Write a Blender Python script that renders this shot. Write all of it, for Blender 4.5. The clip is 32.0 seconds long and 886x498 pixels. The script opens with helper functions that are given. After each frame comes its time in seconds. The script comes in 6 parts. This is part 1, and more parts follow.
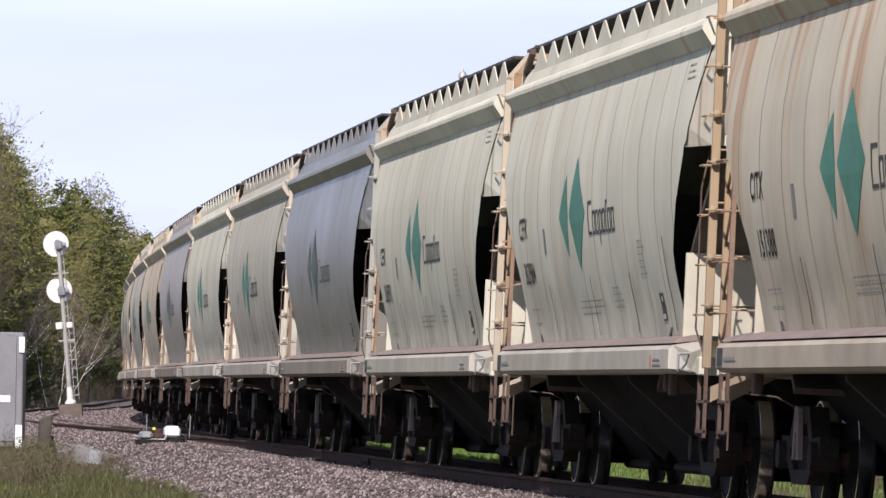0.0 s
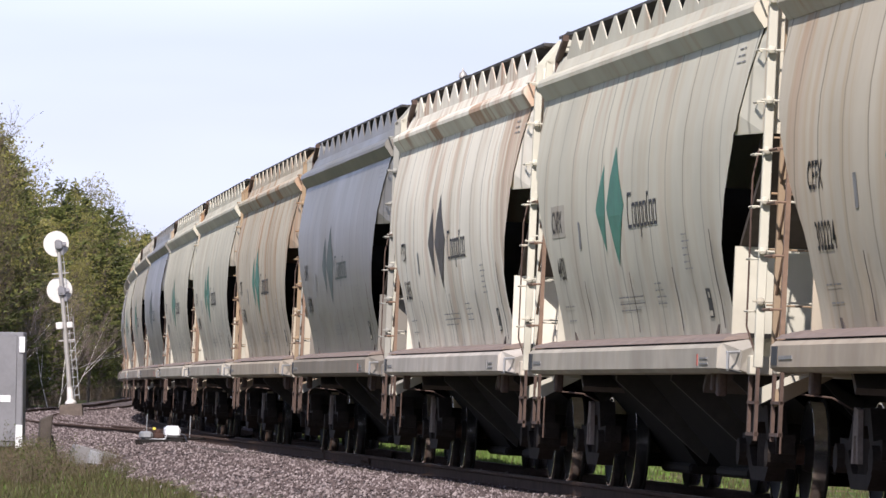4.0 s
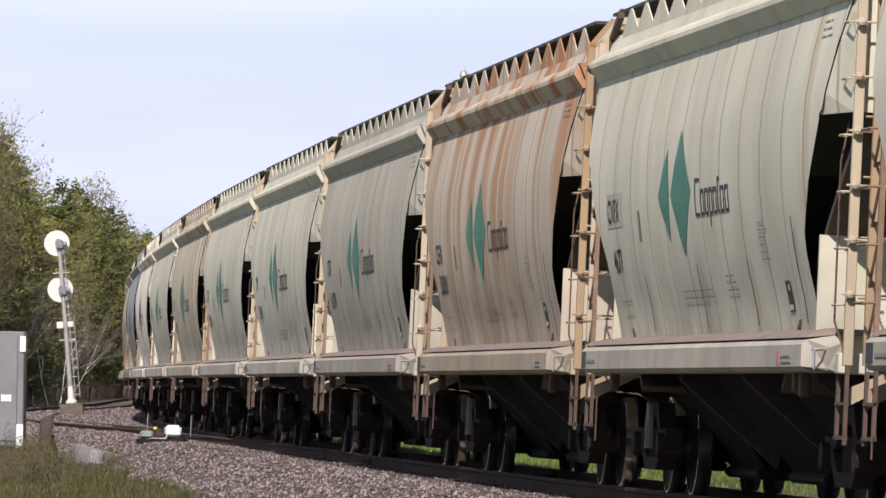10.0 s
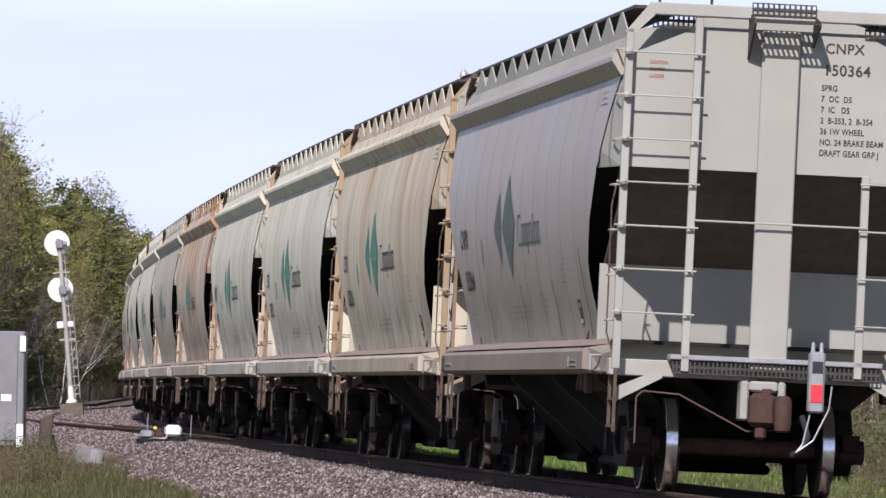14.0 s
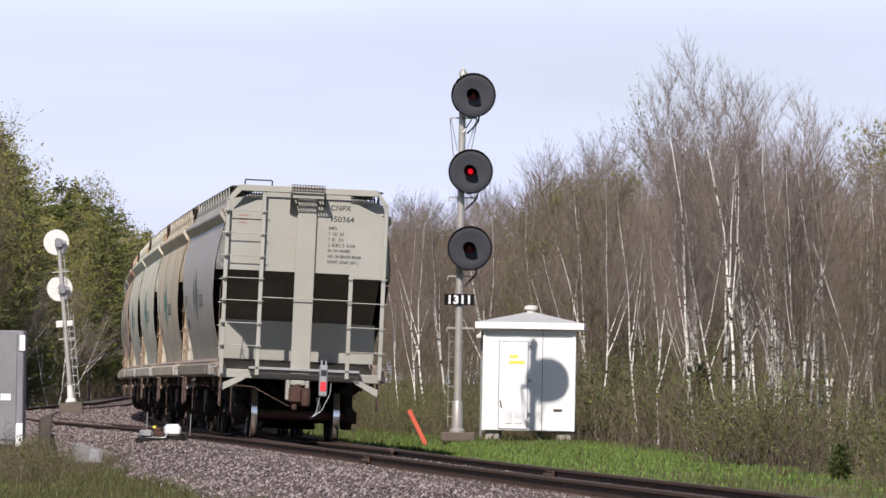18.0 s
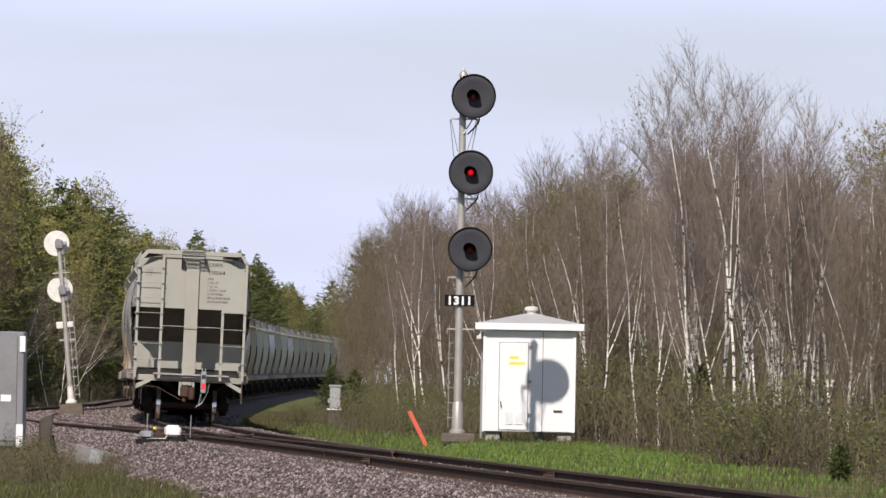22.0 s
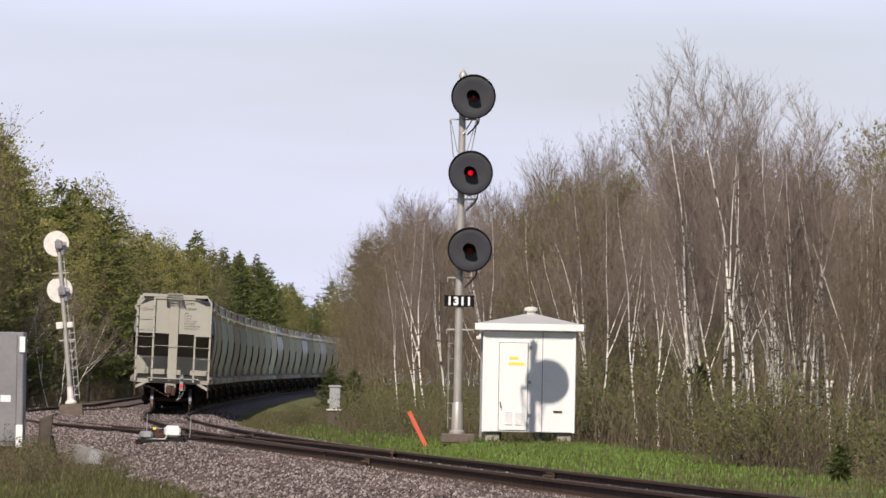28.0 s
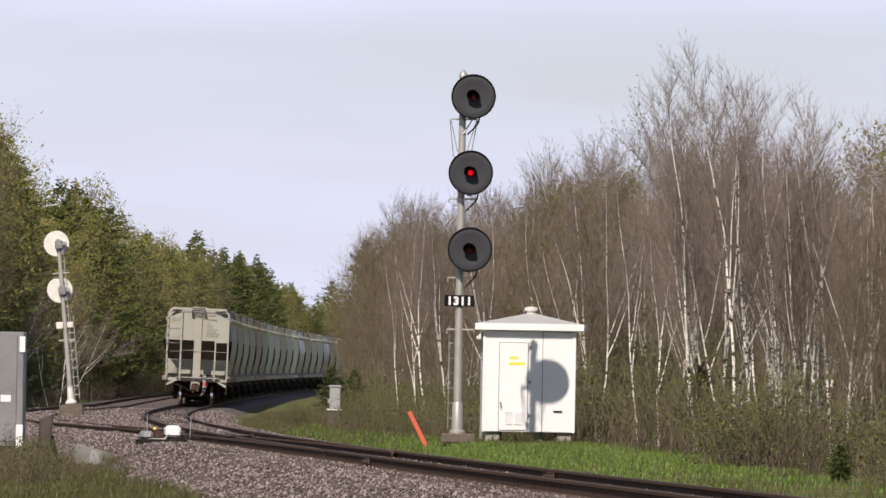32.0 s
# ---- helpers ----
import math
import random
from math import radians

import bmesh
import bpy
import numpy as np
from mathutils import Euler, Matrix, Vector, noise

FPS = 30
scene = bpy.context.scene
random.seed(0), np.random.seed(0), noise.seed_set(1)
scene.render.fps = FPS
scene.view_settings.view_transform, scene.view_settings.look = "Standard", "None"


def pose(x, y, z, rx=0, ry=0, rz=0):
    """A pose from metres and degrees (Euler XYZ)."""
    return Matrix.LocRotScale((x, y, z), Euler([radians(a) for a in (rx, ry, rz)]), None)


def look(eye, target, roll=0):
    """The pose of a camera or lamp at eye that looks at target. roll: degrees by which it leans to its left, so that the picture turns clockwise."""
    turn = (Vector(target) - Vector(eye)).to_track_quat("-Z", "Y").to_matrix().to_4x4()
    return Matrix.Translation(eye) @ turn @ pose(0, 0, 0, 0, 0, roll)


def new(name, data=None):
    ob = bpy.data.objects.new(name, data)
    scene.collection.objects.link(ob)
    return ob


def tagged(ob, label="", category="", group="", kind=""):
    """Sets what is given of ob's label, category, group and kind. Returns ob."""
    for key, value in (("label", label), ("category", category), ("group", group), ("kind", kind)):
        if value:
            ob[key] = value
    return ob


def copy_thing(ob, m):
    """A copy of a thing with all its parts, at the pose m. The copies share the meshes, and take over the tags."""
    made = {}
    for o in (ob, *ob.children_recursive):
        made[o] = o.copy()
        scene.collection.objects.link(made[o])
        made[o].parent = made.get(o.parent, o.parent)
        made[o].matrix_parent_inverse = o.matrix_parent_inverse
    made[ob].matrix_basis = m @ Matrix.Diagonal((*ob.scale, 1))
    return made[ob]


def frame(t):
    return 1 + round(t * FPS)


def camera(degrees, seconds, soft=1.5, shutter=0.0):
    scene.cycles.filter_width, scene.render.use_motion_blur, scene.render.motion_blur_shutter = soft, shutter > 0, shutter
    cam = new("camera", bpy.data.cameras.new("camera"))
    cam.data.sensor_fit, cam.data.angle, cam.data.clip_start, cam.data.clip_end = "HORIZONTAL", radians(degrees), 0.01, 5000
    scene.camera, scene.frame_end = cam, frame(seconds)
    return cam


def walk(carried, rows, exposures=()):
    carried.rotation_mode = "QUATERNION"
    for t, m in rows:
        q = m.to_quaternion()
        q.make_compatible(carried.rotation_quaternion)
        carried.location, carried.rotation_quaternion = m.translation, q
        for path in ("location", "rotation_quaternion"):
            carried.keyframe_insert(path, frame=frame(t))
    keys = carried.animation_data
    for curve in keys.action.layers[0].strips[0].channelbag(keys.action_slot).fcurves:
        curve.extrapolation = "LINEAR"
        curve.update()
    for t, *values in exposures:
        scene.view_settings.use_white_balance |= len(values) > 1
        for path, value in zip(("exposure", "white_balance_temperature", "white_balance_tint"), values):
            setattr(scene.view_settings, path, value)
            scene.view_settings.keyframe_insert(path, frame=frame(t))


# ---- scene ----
# ---------- camera ----------
EYE = Vector((0.0, 0.0, 0.95))
PITCH = 1.082
ROLL = 1.0
cam = camera(6.7, 32.0, soft=1.5)
# small sways of the hand on the tripod: seconds, degrees right, degrees up
SWAY = [(0, 0.005, 0.006), (3.5, 0.004, 0.005), (5.5, 0.002, 0.005), (8, 0.003, 0.003), (9, -0.002, 0.006), (9.6, -0.002, 0.002),
        (10.5, -0.003, 0.000), (11.5, -0.002, -0.001), (12.4, 0.003, -0.005), (13, 0.003, -0.012), (13.6, -0.003, 0.000),
        (14.5, -0.003, -0.003), (15.5, -0.001, -0.001), (17.5, 0.002, -0.002), (18, 0.002, -0.007), (19, 0.002, -0.001),
        (20, -0.004, -0.006), (21, -0.001, 0.001), (23, 0.000, 0.001), (25, -0.002, 0.002), (28, 0.002, 0.004), (32, 0.001, 0.003)]


def aim(dx, dy):
    a, b = radians(dx), radians(PITCH + dy)
    return look(EYE, EYE + Vector((math.sin(a) * math.cos(b), math.cos(a) * math.cos(b), math.sin(b))) * 100, ROLL)


walk(cam, [(t, aim(dx, dy)) for t, dx, dy in SWAY], exposures=[(0, 0.22, 6150, 17), (3, 0.24, 6150, 18), (6, 0.18, 6300, 15), (9, 0.13, 6400, 14), (12, 0.12, 6300, 16), (15, 0.22, 5950, 18), (18, 0.09, 6350, 14), (21, -0.02, 6500, 13), (24, -0.04, 6700, 13), (28, -0.05, 6850, 13), (32, -0.06, 6900, 13)])

# ---------- sky and sun ----------
SUN_AZ, SUN_EL = 14.0, 39.3      # light travels to the right of straight ahead by SUN_AZ
ldir = Vector((math.sin(radians(SUN_AZ)) * math.cos(radians(SUN_EL)), math.cos(radians(SUN_AZ)) * math.cos(radians(SUN_EL)), -math.sin(radians(SUN_EL))))
sun = new("sun", bpy.data.lights.new("sun", "SUN"))
sun.data.energy, sun.data.angle, sun.data.color = 5.0, radians(0.53), (1.0, 0.92, 0.81)
sun.matrix_world = look(-ldir * 100, (0, 0, 0))
world = bpy.data.worlds.new("sky")
scene.world = world
world.use_nodes = True
wt = world.node_tree
wt.nodes.clear()
wo = wt.nodes.new("ShaderNodeOutputWorld")
wb = wt.nodes.new("ShaderNodeBackground")
ws = wt.nodes.new("ShaderNodeTexSky")
ws.sky_type, ws.sun_disc = "NISHITA", False
ws.sun_elevation, ws.sun_rotation = radians(SUN_EL), radians(180 + SUN_AZ)
ws.air_density, ws.dust_density, ws.ozone_density, ws.altitude = 1.0, 0.8, 1.0, 100
# thin high haze drifting over the blue
wc = wt.nodes.new("ShaderNodeTexCoord")
wm = wt.nodes.new("ShaderNodeMapping")
wm.inputs["Scale"].default_value = (3.0, 3.0, 22.0)
wn = wt.nodes.new("ShaderNodeTexNoise")
wn.inputs["Scale"].default_value, wn.inputs["Detail"].default_value = 2.2, 3.0
wr = wt.nodes.new("ShaderNodeMapRange")
wr.inputs["From Min"].default_value, wr.inputs["From Max"].default_value = 0.3, 0.7
wr.inputs["To Min"].default_value, wr.inputs["To Max"].default_value = 0.45, 0.8
wx = wt.nodes.new("ShaderNodeMix")
wx.data_type = "RGBA"
wx.inputs[7].default_value = (12.6, 13.75, 18.9, 1)
wt.links.new(wc.outputs["Generated"], wm.inputs["Vector"])
wt.links.new(wm.outputs[0], wn.inputs["Vector"])
wt.links.new(wn.outputs["Fac"], wr.inputs["Value"])
wz = wt.nodes.new("ShaderNodeSeparateXYZ")
wf = wt.nodes.new("ShaderNodeMapRange")        # the haze thins out overhead
wf.inputs["From Min"].default_value, wf.inputs["From Max"].default_value = 0.055, 0.22
wf.inputs["To Min"].default_value, wf.inputs["To Max"].default_value = 1.0, 0.18
wp = wt.nodes.new("ShaderNodeMath")
wp.operation = "MULTIPLY"
wt.links.new(wc.outputs["Generated"], wz.inputs[0])
wt.links.new(wz.outputs["Z"], wf.inputs["Value"])
wt.links.new(wr.outputs[0], wp.inputs[0])
wt.links.new(wf.outputs[0], wp.inputs[1])
wt.links.new(wp.outputs[0], wx.inputs["Factor"])
wt.links.new(ws.outputs[0], wx.inputs[6])
wt.links.new(wx.outputs[2], wb.inputs["Color"])
wb.inputs["Strength"].default_value = 0.07
wt.links.new(wb.outputs[0], wo.inputs["Surface"])


# ---------- node helpers ----------
class Nodes:
    def __init__(self, name):
        self.mat = bpy.data.materials.new(name)
        self.mat.use_nodes = True
        self.t = self.mat.node_tree
        self.b = self.t.nodes["Principled BSDF"]

    def add(self, kind, **values):
        n = self.t.nodes.new(kind)
        for k, v in values.items():
            n.inputs[k.replace("_", " ")].default_value = v
        return n

    def link(self, a, b):
        self.t.links.new(a, b)

    def coords(self, scale=(1, 1, 1), kind="Object", shift=True):
        c, m = self.add("ShaderNodeTexCoord"), self.add("ShaderNodeMapping")
        m.inputs["Scale"].default_value = scale
        self.link(c.outputs[kind], m.inputs["Vector"])
        if shift:
            o, k = self.add("ShaderNodeObjectInfo"), self.add("ShaderNodeMath")
            k.operation = "MULTIPLY"
            k.inputs[1].default_value = 57.0
            self.link(o.outputs["Random"], k.inputs[0])
            self.link(k.outputs[0], m.inputs["Location"])
        return m.outputs[0]

    def noise(self, vec, scale, detail=4.0, rough=0.55):
        n = self.add("ShaderNodeTexNoise", Scale=scale, Detail=detail, Roughness=rough)
        self.link(vec, n.inputs["Vector"])
        return n.outputs["Fac"]

    def rng(self, fac, a, b, c=0.0, d=1.0):
        n = self.add("ShaderNodeMapRange")
        for i, v in enumerate((a, b, c, d)):
            n.inputs[i + 1].default_value = v
        self.link(fac, n.inputs[0])
        return n.outputs[0]

    def mix(self, fac, a, b):
        n = self.add("ShaderNodeMix")
        n.data_type = "RGBA"
        for sock, v in ((n.inputs[0], fac), (n.inputs[6], a), (n.inputs[7], b)):
            if isinstance(v, (tuple, list)):
                sock.default_value = (*v, 1)
            elif isinstance(v, (int, float)):
                sock.default_value = v
            else:
                self.link(v, sock)
        return n.outputs[2]

    def math(self, op, a, b=0.0):
        n = self.add("ShaderNodeMath")
        n.operation = op
        for sock, v in ((n.inputs[0], a), (n.inputs[1], b)):
            if isinstance(v, (int, float)):
                sock.default_value = v
            else:
                self.link(v, sock)
        return n.outputs[0]

    def bump(self, fac, strength, dist):
        n = self.add("ShaderNodeBump", Strength=strength, Distance=dist)
        self.link(fac, n.inputs["Height"])
        self.link(n.outputs[0], self.b.inputs["Normal"])

    def done(self, colour, rough=0.6, metal=0.0, spec=0.5):
        for k, v in (("Base Color", colour), ("Roughness", rough), ("Metallic", metal), ("Specular IOR Level", spec)):
            if isinstance(v, tuple):
                self.b.inputs[k].default_value = (*v, 1)
            elif isinstance(v, (int, float)):
                self.b.inputs[k].default_value = v
            else:
                self.link(v, self.b.inputs[k])
        return self.mat


def plain(name, colour, rough=0.6, metal=0.0, vary=0.25, scale=6.0, bump=0.0, spec=0.5):
    """A worn surface: the colour, mottled at two sizes."""
    n = Nodes(name)
    v = n.coords()
    f = n.math("ADD", n.math("MULTIPLY", n.noise(v, scale), 0.6), n.math("MULTIPLY", n.noise(v, scale * 7), 0.4))
    lo, hi = tuple(c * (1 - vary) for c in colour), tuple(min(1, c * (1 + vary)) for c in colour)
    if bump:
        n.bump(f, 0.5, bump)
    return n.done(n.mix(n.rng(f, 0.3, 0.7), lo, hi), rough, metal, spec)


def car_paint(name, base, rust, dirt, gloss=0.72, spec=0.0):
    """Weathered car paint: rust runs down from the roof, road dust rises from below, patches fade."""
    n = Nodes(name)
    v = n.coords((1, 1, 1))
    streak = n.noise(n.coords((1.3, 1.5, 0.05)), 1.0, 3.0, 0.58)
    patch = n.rng(n.noise(n.coords((0.22, 0.24, 0.03)), 1.0, 2.0), 0.44 - 0.16 * rust, 0.60 - 0.16 * rust)
    fine = n.noise(n.coords((2.6, 3.2, 0.11)), 1.0, 2.0, 0.5)
    cloud = n.noise(v, 0.45, 5.0)
    sep = n.add("ShaderNodeSeparateXYZ")
    n.link(n.coords((1, 1, 1), shift=False), sep.inputs[0])
    high = n.rng(sep.outputs["Z"], 1.3, 4.3)
    low = n.rng(sep.outputs["Z"], 1.2, 2.6, 1.0, 0.0)
    col = n.mix(n.rng(cloud, 0.3, 0.7), tuple(c * 0.86 for c in base), tuple(min(0.9, c * 1.1) for c in base))
    warm = n.math("MULTIPLY", n.rng(fine, 0.40, 0.62, 0.0, 0.5), n.rng(streak, 0.40, 0.55))
    col = n.mix(n.math("MULTIPLY", warm, min(1.0, 0.12 + 0.75 * rust)), col, (0.42, 0.29, 0.145))
    run = n.math("MULTIPLY", n.rng(streak, 0.60 - 0.14 * rust, 0.69 - 0.10 * rust), n.math("MULTIPLY", patch, n.math("ADD", n.math("MULTIPLY", high, 0.8), 0.2)))
    col = n.mix(n.math("MULTIPLY", run, min(0.9, 0.12 + 0.85 * rust)), col, (0.39, 0.175, 0.08))
    dust = n.math("MULTIPLY", n.math("MULTIPLY", low, n.rng(n.noise(v, 1.6, 4.0), 0.35, 0.65)), dirt)
    col = n.mix(dust, col, (0.19, 0.165, 0.14))
    # dirt caught along the upright weld seams
    wig = n.math("MULTIPLY", n.math("SUBTRACT", n.noise(n.coords((1, 0.2, 0.9)), 1.0, 2.0), 0.5), 0.10)
    seam = n.math("PINGPONG", n.math("ADD", n.math("ADD", sep.outputs["Y"], 0.617), wig), 0.617)
    seam = n.math("MULTIPLY", n.rng(seam, 0.012, 0.045, 1.0, 0.0), n.rng(n.noise(n.coords((1, 0.5, 0.4)), 1.0, 3.0), 0.25, 0.6, 0.35, 0.9))
    seam = n.math("MULTIPLY", seam, n.math("MULTIPLY", n.rng(sep.outputs["Z"], 1.44, 1.47), n.rng(sep.outputs["Z"], 3.95, 3.97, 1.0, 0.0)))
    col = n.mix(seam, col, tuple(c * 0.48 for c in base))
    n.bump(n.noise(n.coords((1.2, 1.6, 0.5)), 1.0, 2.0), 0.25, 0.01)
    return n.done(col, n.rng(cloud, 0.3, 0.7, gloss - 0.08, gloss + 0.12), 0.0, spec)


# ---------- materials ----------
PAINT = {
    "pale": car_paint("pale_paint", (0.61, 0.595, 0.50), 0.25, 0.45),
    "grey": car_paint("grey_beige_paint", (0.475, 0.455, 0.395), 0.22, 0.5),
    "stained": car_paint("stained_beige_paint", (0.56, 0.515, 0.42), 0.6, 0.55),
    "rusty": car_paint("rust_run_paint", (0.54, 0.475, 0.40), 0.85, 0.5),
    "white": car_paint("rusted_white_paint", (0.82, 0.785, 0.68), 0.6, 0.4),
    "dark": car_paint("dark_grey_paint", (0.215, 0.208, 0.188), 0.05, 0.55, 0.38, 0.5),
    "slate": car_paint("slate_paint", (0.345, 0.31, 0.272), 0.25, 0.7, 0.44, 0.4),
    "rust_post": car_paint("rusty_post_paint", (0.36, 0.27, 0.18), 0.5, 0.6),
    "cream": car_paint("cream_post_paint", (0.50, 0.43, 0.335), 0.4, 0.5),
    "clean": car_paint("light_grey_paint", (0.365, 0.365, 0.335), 0.05, 0.25),
}
# sill paints: each body tone drawn part way to a beige-brown
SILL = {name: car_paint(name + "_browner_sill_paint", tuple(0.6 * c + 0.4 * d for c, d in zip(base, (0.34, 0.29, 0.24))), 0.12, 0.3)
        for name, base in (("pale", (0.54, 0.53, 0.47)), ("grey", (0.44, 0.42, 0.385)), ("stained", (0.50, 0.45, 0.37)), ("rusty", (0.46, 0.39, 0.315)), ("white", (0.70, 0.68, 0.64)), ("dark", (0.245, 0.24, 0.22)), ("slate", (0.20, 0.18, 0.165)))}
# hopper bays: grime plus the shade below the car, put into the colour
M_BAY = plain("dirty_shade_dark_steel", (0.009, 0.008, 0.0075), 0.9, 0.0, 0.4, 1.2, spec=0.12)
# slope sheets: brown, darkened in colour for the shade under the end overhang
M_SLOPE = plain("shade_dark_brown_sheet", (0.105, 0.088, 0.078), 0.85, 0.0, 0.3, 1.2, spec=0.15)
M_RUSTPOST = plain("rusty_beige_steel", (0.22, 0.145, 0.10), 0.7, 0.0, 0.35, 2.0)
M_PALEPOST = plain("pale_post_paint", (0.50, 0.48, 0.41), 0.6, 0.0, 0.2, 2.0)
M_STEEL_DARK = plain("grimy_black_steel", (0.022, 0.020, 0.019), 0.65, 0.2, 0.4, 8.0, spec=0.12)
M_TRUCK = plain("brown_grimed_cast_steel", (0.018, 0.0150, 0.0135), 0.75, 0.1, 0.4, 6.0, spec=0.12)
M_FRAME = plain("dusty_cast_side_frame", (0.030, 0.024, 0.021), 0.8, 0.0, 0.4, 6.0, spec=0.12)
M_DUSTCAST = plain("dust_pale_casting", (0.24, 0.20, 0.18), 0.85, 0.0, 0.35, 7.0, spec=0.15)
M_LEDGE = plain("dusty_pink_ledge", (0.235, 0.185, 0.162), 0.8, 0.0, 0.25, 2.0)
M_WHEEL = plain("dark_wheel_steel", (0.014, 0.012, 0.011), 0.7, 0.0, 0.35, 9.0, spec=0.12)
M_AXLE = plain("rust_brown_axle", (0.085, 0.050, 0.038), 0.75, 0.0, 0.35, 5.0, spec=0.2)
M_TREAD = plain("polished_wheel_tread", (0.78, 0.78, 0.78), 0.20, 1.0, 0.25, 9.0)
M_BOARD = plain("dark_walkway_steel", (0.05, 0.045, 0.042), 0.7, 0.1, 0.35, 5.0)
M_COUPLER = plain("rusty_coupler_iron", (0.070, 0.036, 0.027), 0.8, 0.2, 0.4, 9.0)
M_EMBLEM_DARK = plain("brown_grey_decal", (0.07, 0.062, 0.055), 0.6, 0.0, 0.25, 3.0)
M_EMBLEM_DULL = plain("dust_dulled_decal", (0.075, 0.10, 0.092), 0.6, 0.0, 0.3, 3.0)
M_GREEN = plain("faded_green_decal", (0.045, 0.20, 0.135), 0.55, 0.0, 0.22, 3.0)
M_INK = plain("faded_black_lettering", (0.028, 0.030, 0.032), 0.6, 0.0, 0.25, 8.0)
# slope ribs stand out lighter than the bays behind them
M_RIB = plain("lighter_slope_rib", (0.042, 0.036, 0.031), 0.85, 0.0, 0.4, 1.5)
M_INKGREY = plain("faded_grey_lettering", (0.22, 0.22, 0.215), 0.6, 0.0, 0.25, 8.0)
M_STEP = plain("rust_brown_step_iron", (0.09, 0.058, 0.045), 0.8, 0.0, 0.35, 5.0)
M_REDMARK = plain("faded_red_marking", (0.34, 0.095, 0.075), 0.6, 0.0, 0.25, 8.0)
M_RAIL = plain("weathered_rail_side", (0.085, 0.056, 0.043), 0.85, 0.0, 0.3, 4.0, spec=0.08)
M_RAILTOP = plain("polished_rail_head", (0.15, 0.122, 0.105), 0.6, 1.0, 0.2, 4.0)
M_TIE = plain("creosoted_wood", (0.045, 0.036, 0.030), 0.85, 0.0, 0.4, 5.0, 0.01)
M_ALU = plain("aluminium_paint", (0.43, 0.41, 0.385), 0.45, 0.4, 0.15, 5.0)
M_WHITE = plain("white_enamel", (0.78, 0.79, 0.81), 0.42, 0.0, 0.06, 1.5)
M_RED = plain("red_reflective_sheet", (0.75, 0.035, 0.05), 0.5, 0.0, 0.1, 9.0)
M_SEAM = plain("grey_door_gap", (0.20, 0.20, 0.22), 0.8, 0.0, 0.2, 5.0)
M_WHITEDISC = plain("weathered_white_disc", (0.66, 0.64, 0.61), 0.6, 0.0, 0.18, 5.0)
M_BLACK = plain("matt_black_paint", (0.019, 0.021, 0.030), 0.62, 0.0, 0.2, 4.0)
M_RIM = plain("black_rim_paint", (0.006, 0.006, 0.008), 0.7, 0.0, 0.2, 4.0, spec=0.15)
M_CONC = plain("weathered_concrete", (0.30, 0.28, 0.25), 0.9, 0.0, 0.25, 5.0, 0.01)
M_SLAB = plain("damp_grey_concrete", (0.19, 0.185, 0.185), 0.9, 0.0, 0.25, 5.0, 0.01)
M_CABINET = plain("dull_grey_cabinet_paint", (0.21, 0.21, 0.225), 0.55, 0.2, 0.15, 2.0)
M_GALV = plain("dull_galvanised_steel", (0.36, 0.37, 0.38), 0.5, 0.5, 0.15, 5.0)
M_ROOF = plain("light_grey_roof_paint", (0.46, 0.46, 0.465), 0.6, 0.0, 0.1, 3.0)
M_BASE = plain("rust_stained_concrete", (0.125, 0.10, 0.083), 0.9, 0.0, 0.3, 6.0, 0.01)
M_ORANGE = plain("orange_red_plastic", (0.62, 0.115, 0.065), 0.5, 0.0, 0.1, 4.0)
M_YELLOW = plain("yellow_sticker", (0.80, 0.68, 0.10), 0.5, 0.0, 0.08, 5.0)
M_WOODPOST = plain("grey_old_wood", (0.075, 0.062, 0.052), 0.9, 0.0, 0.4, 6.0, 0.01)


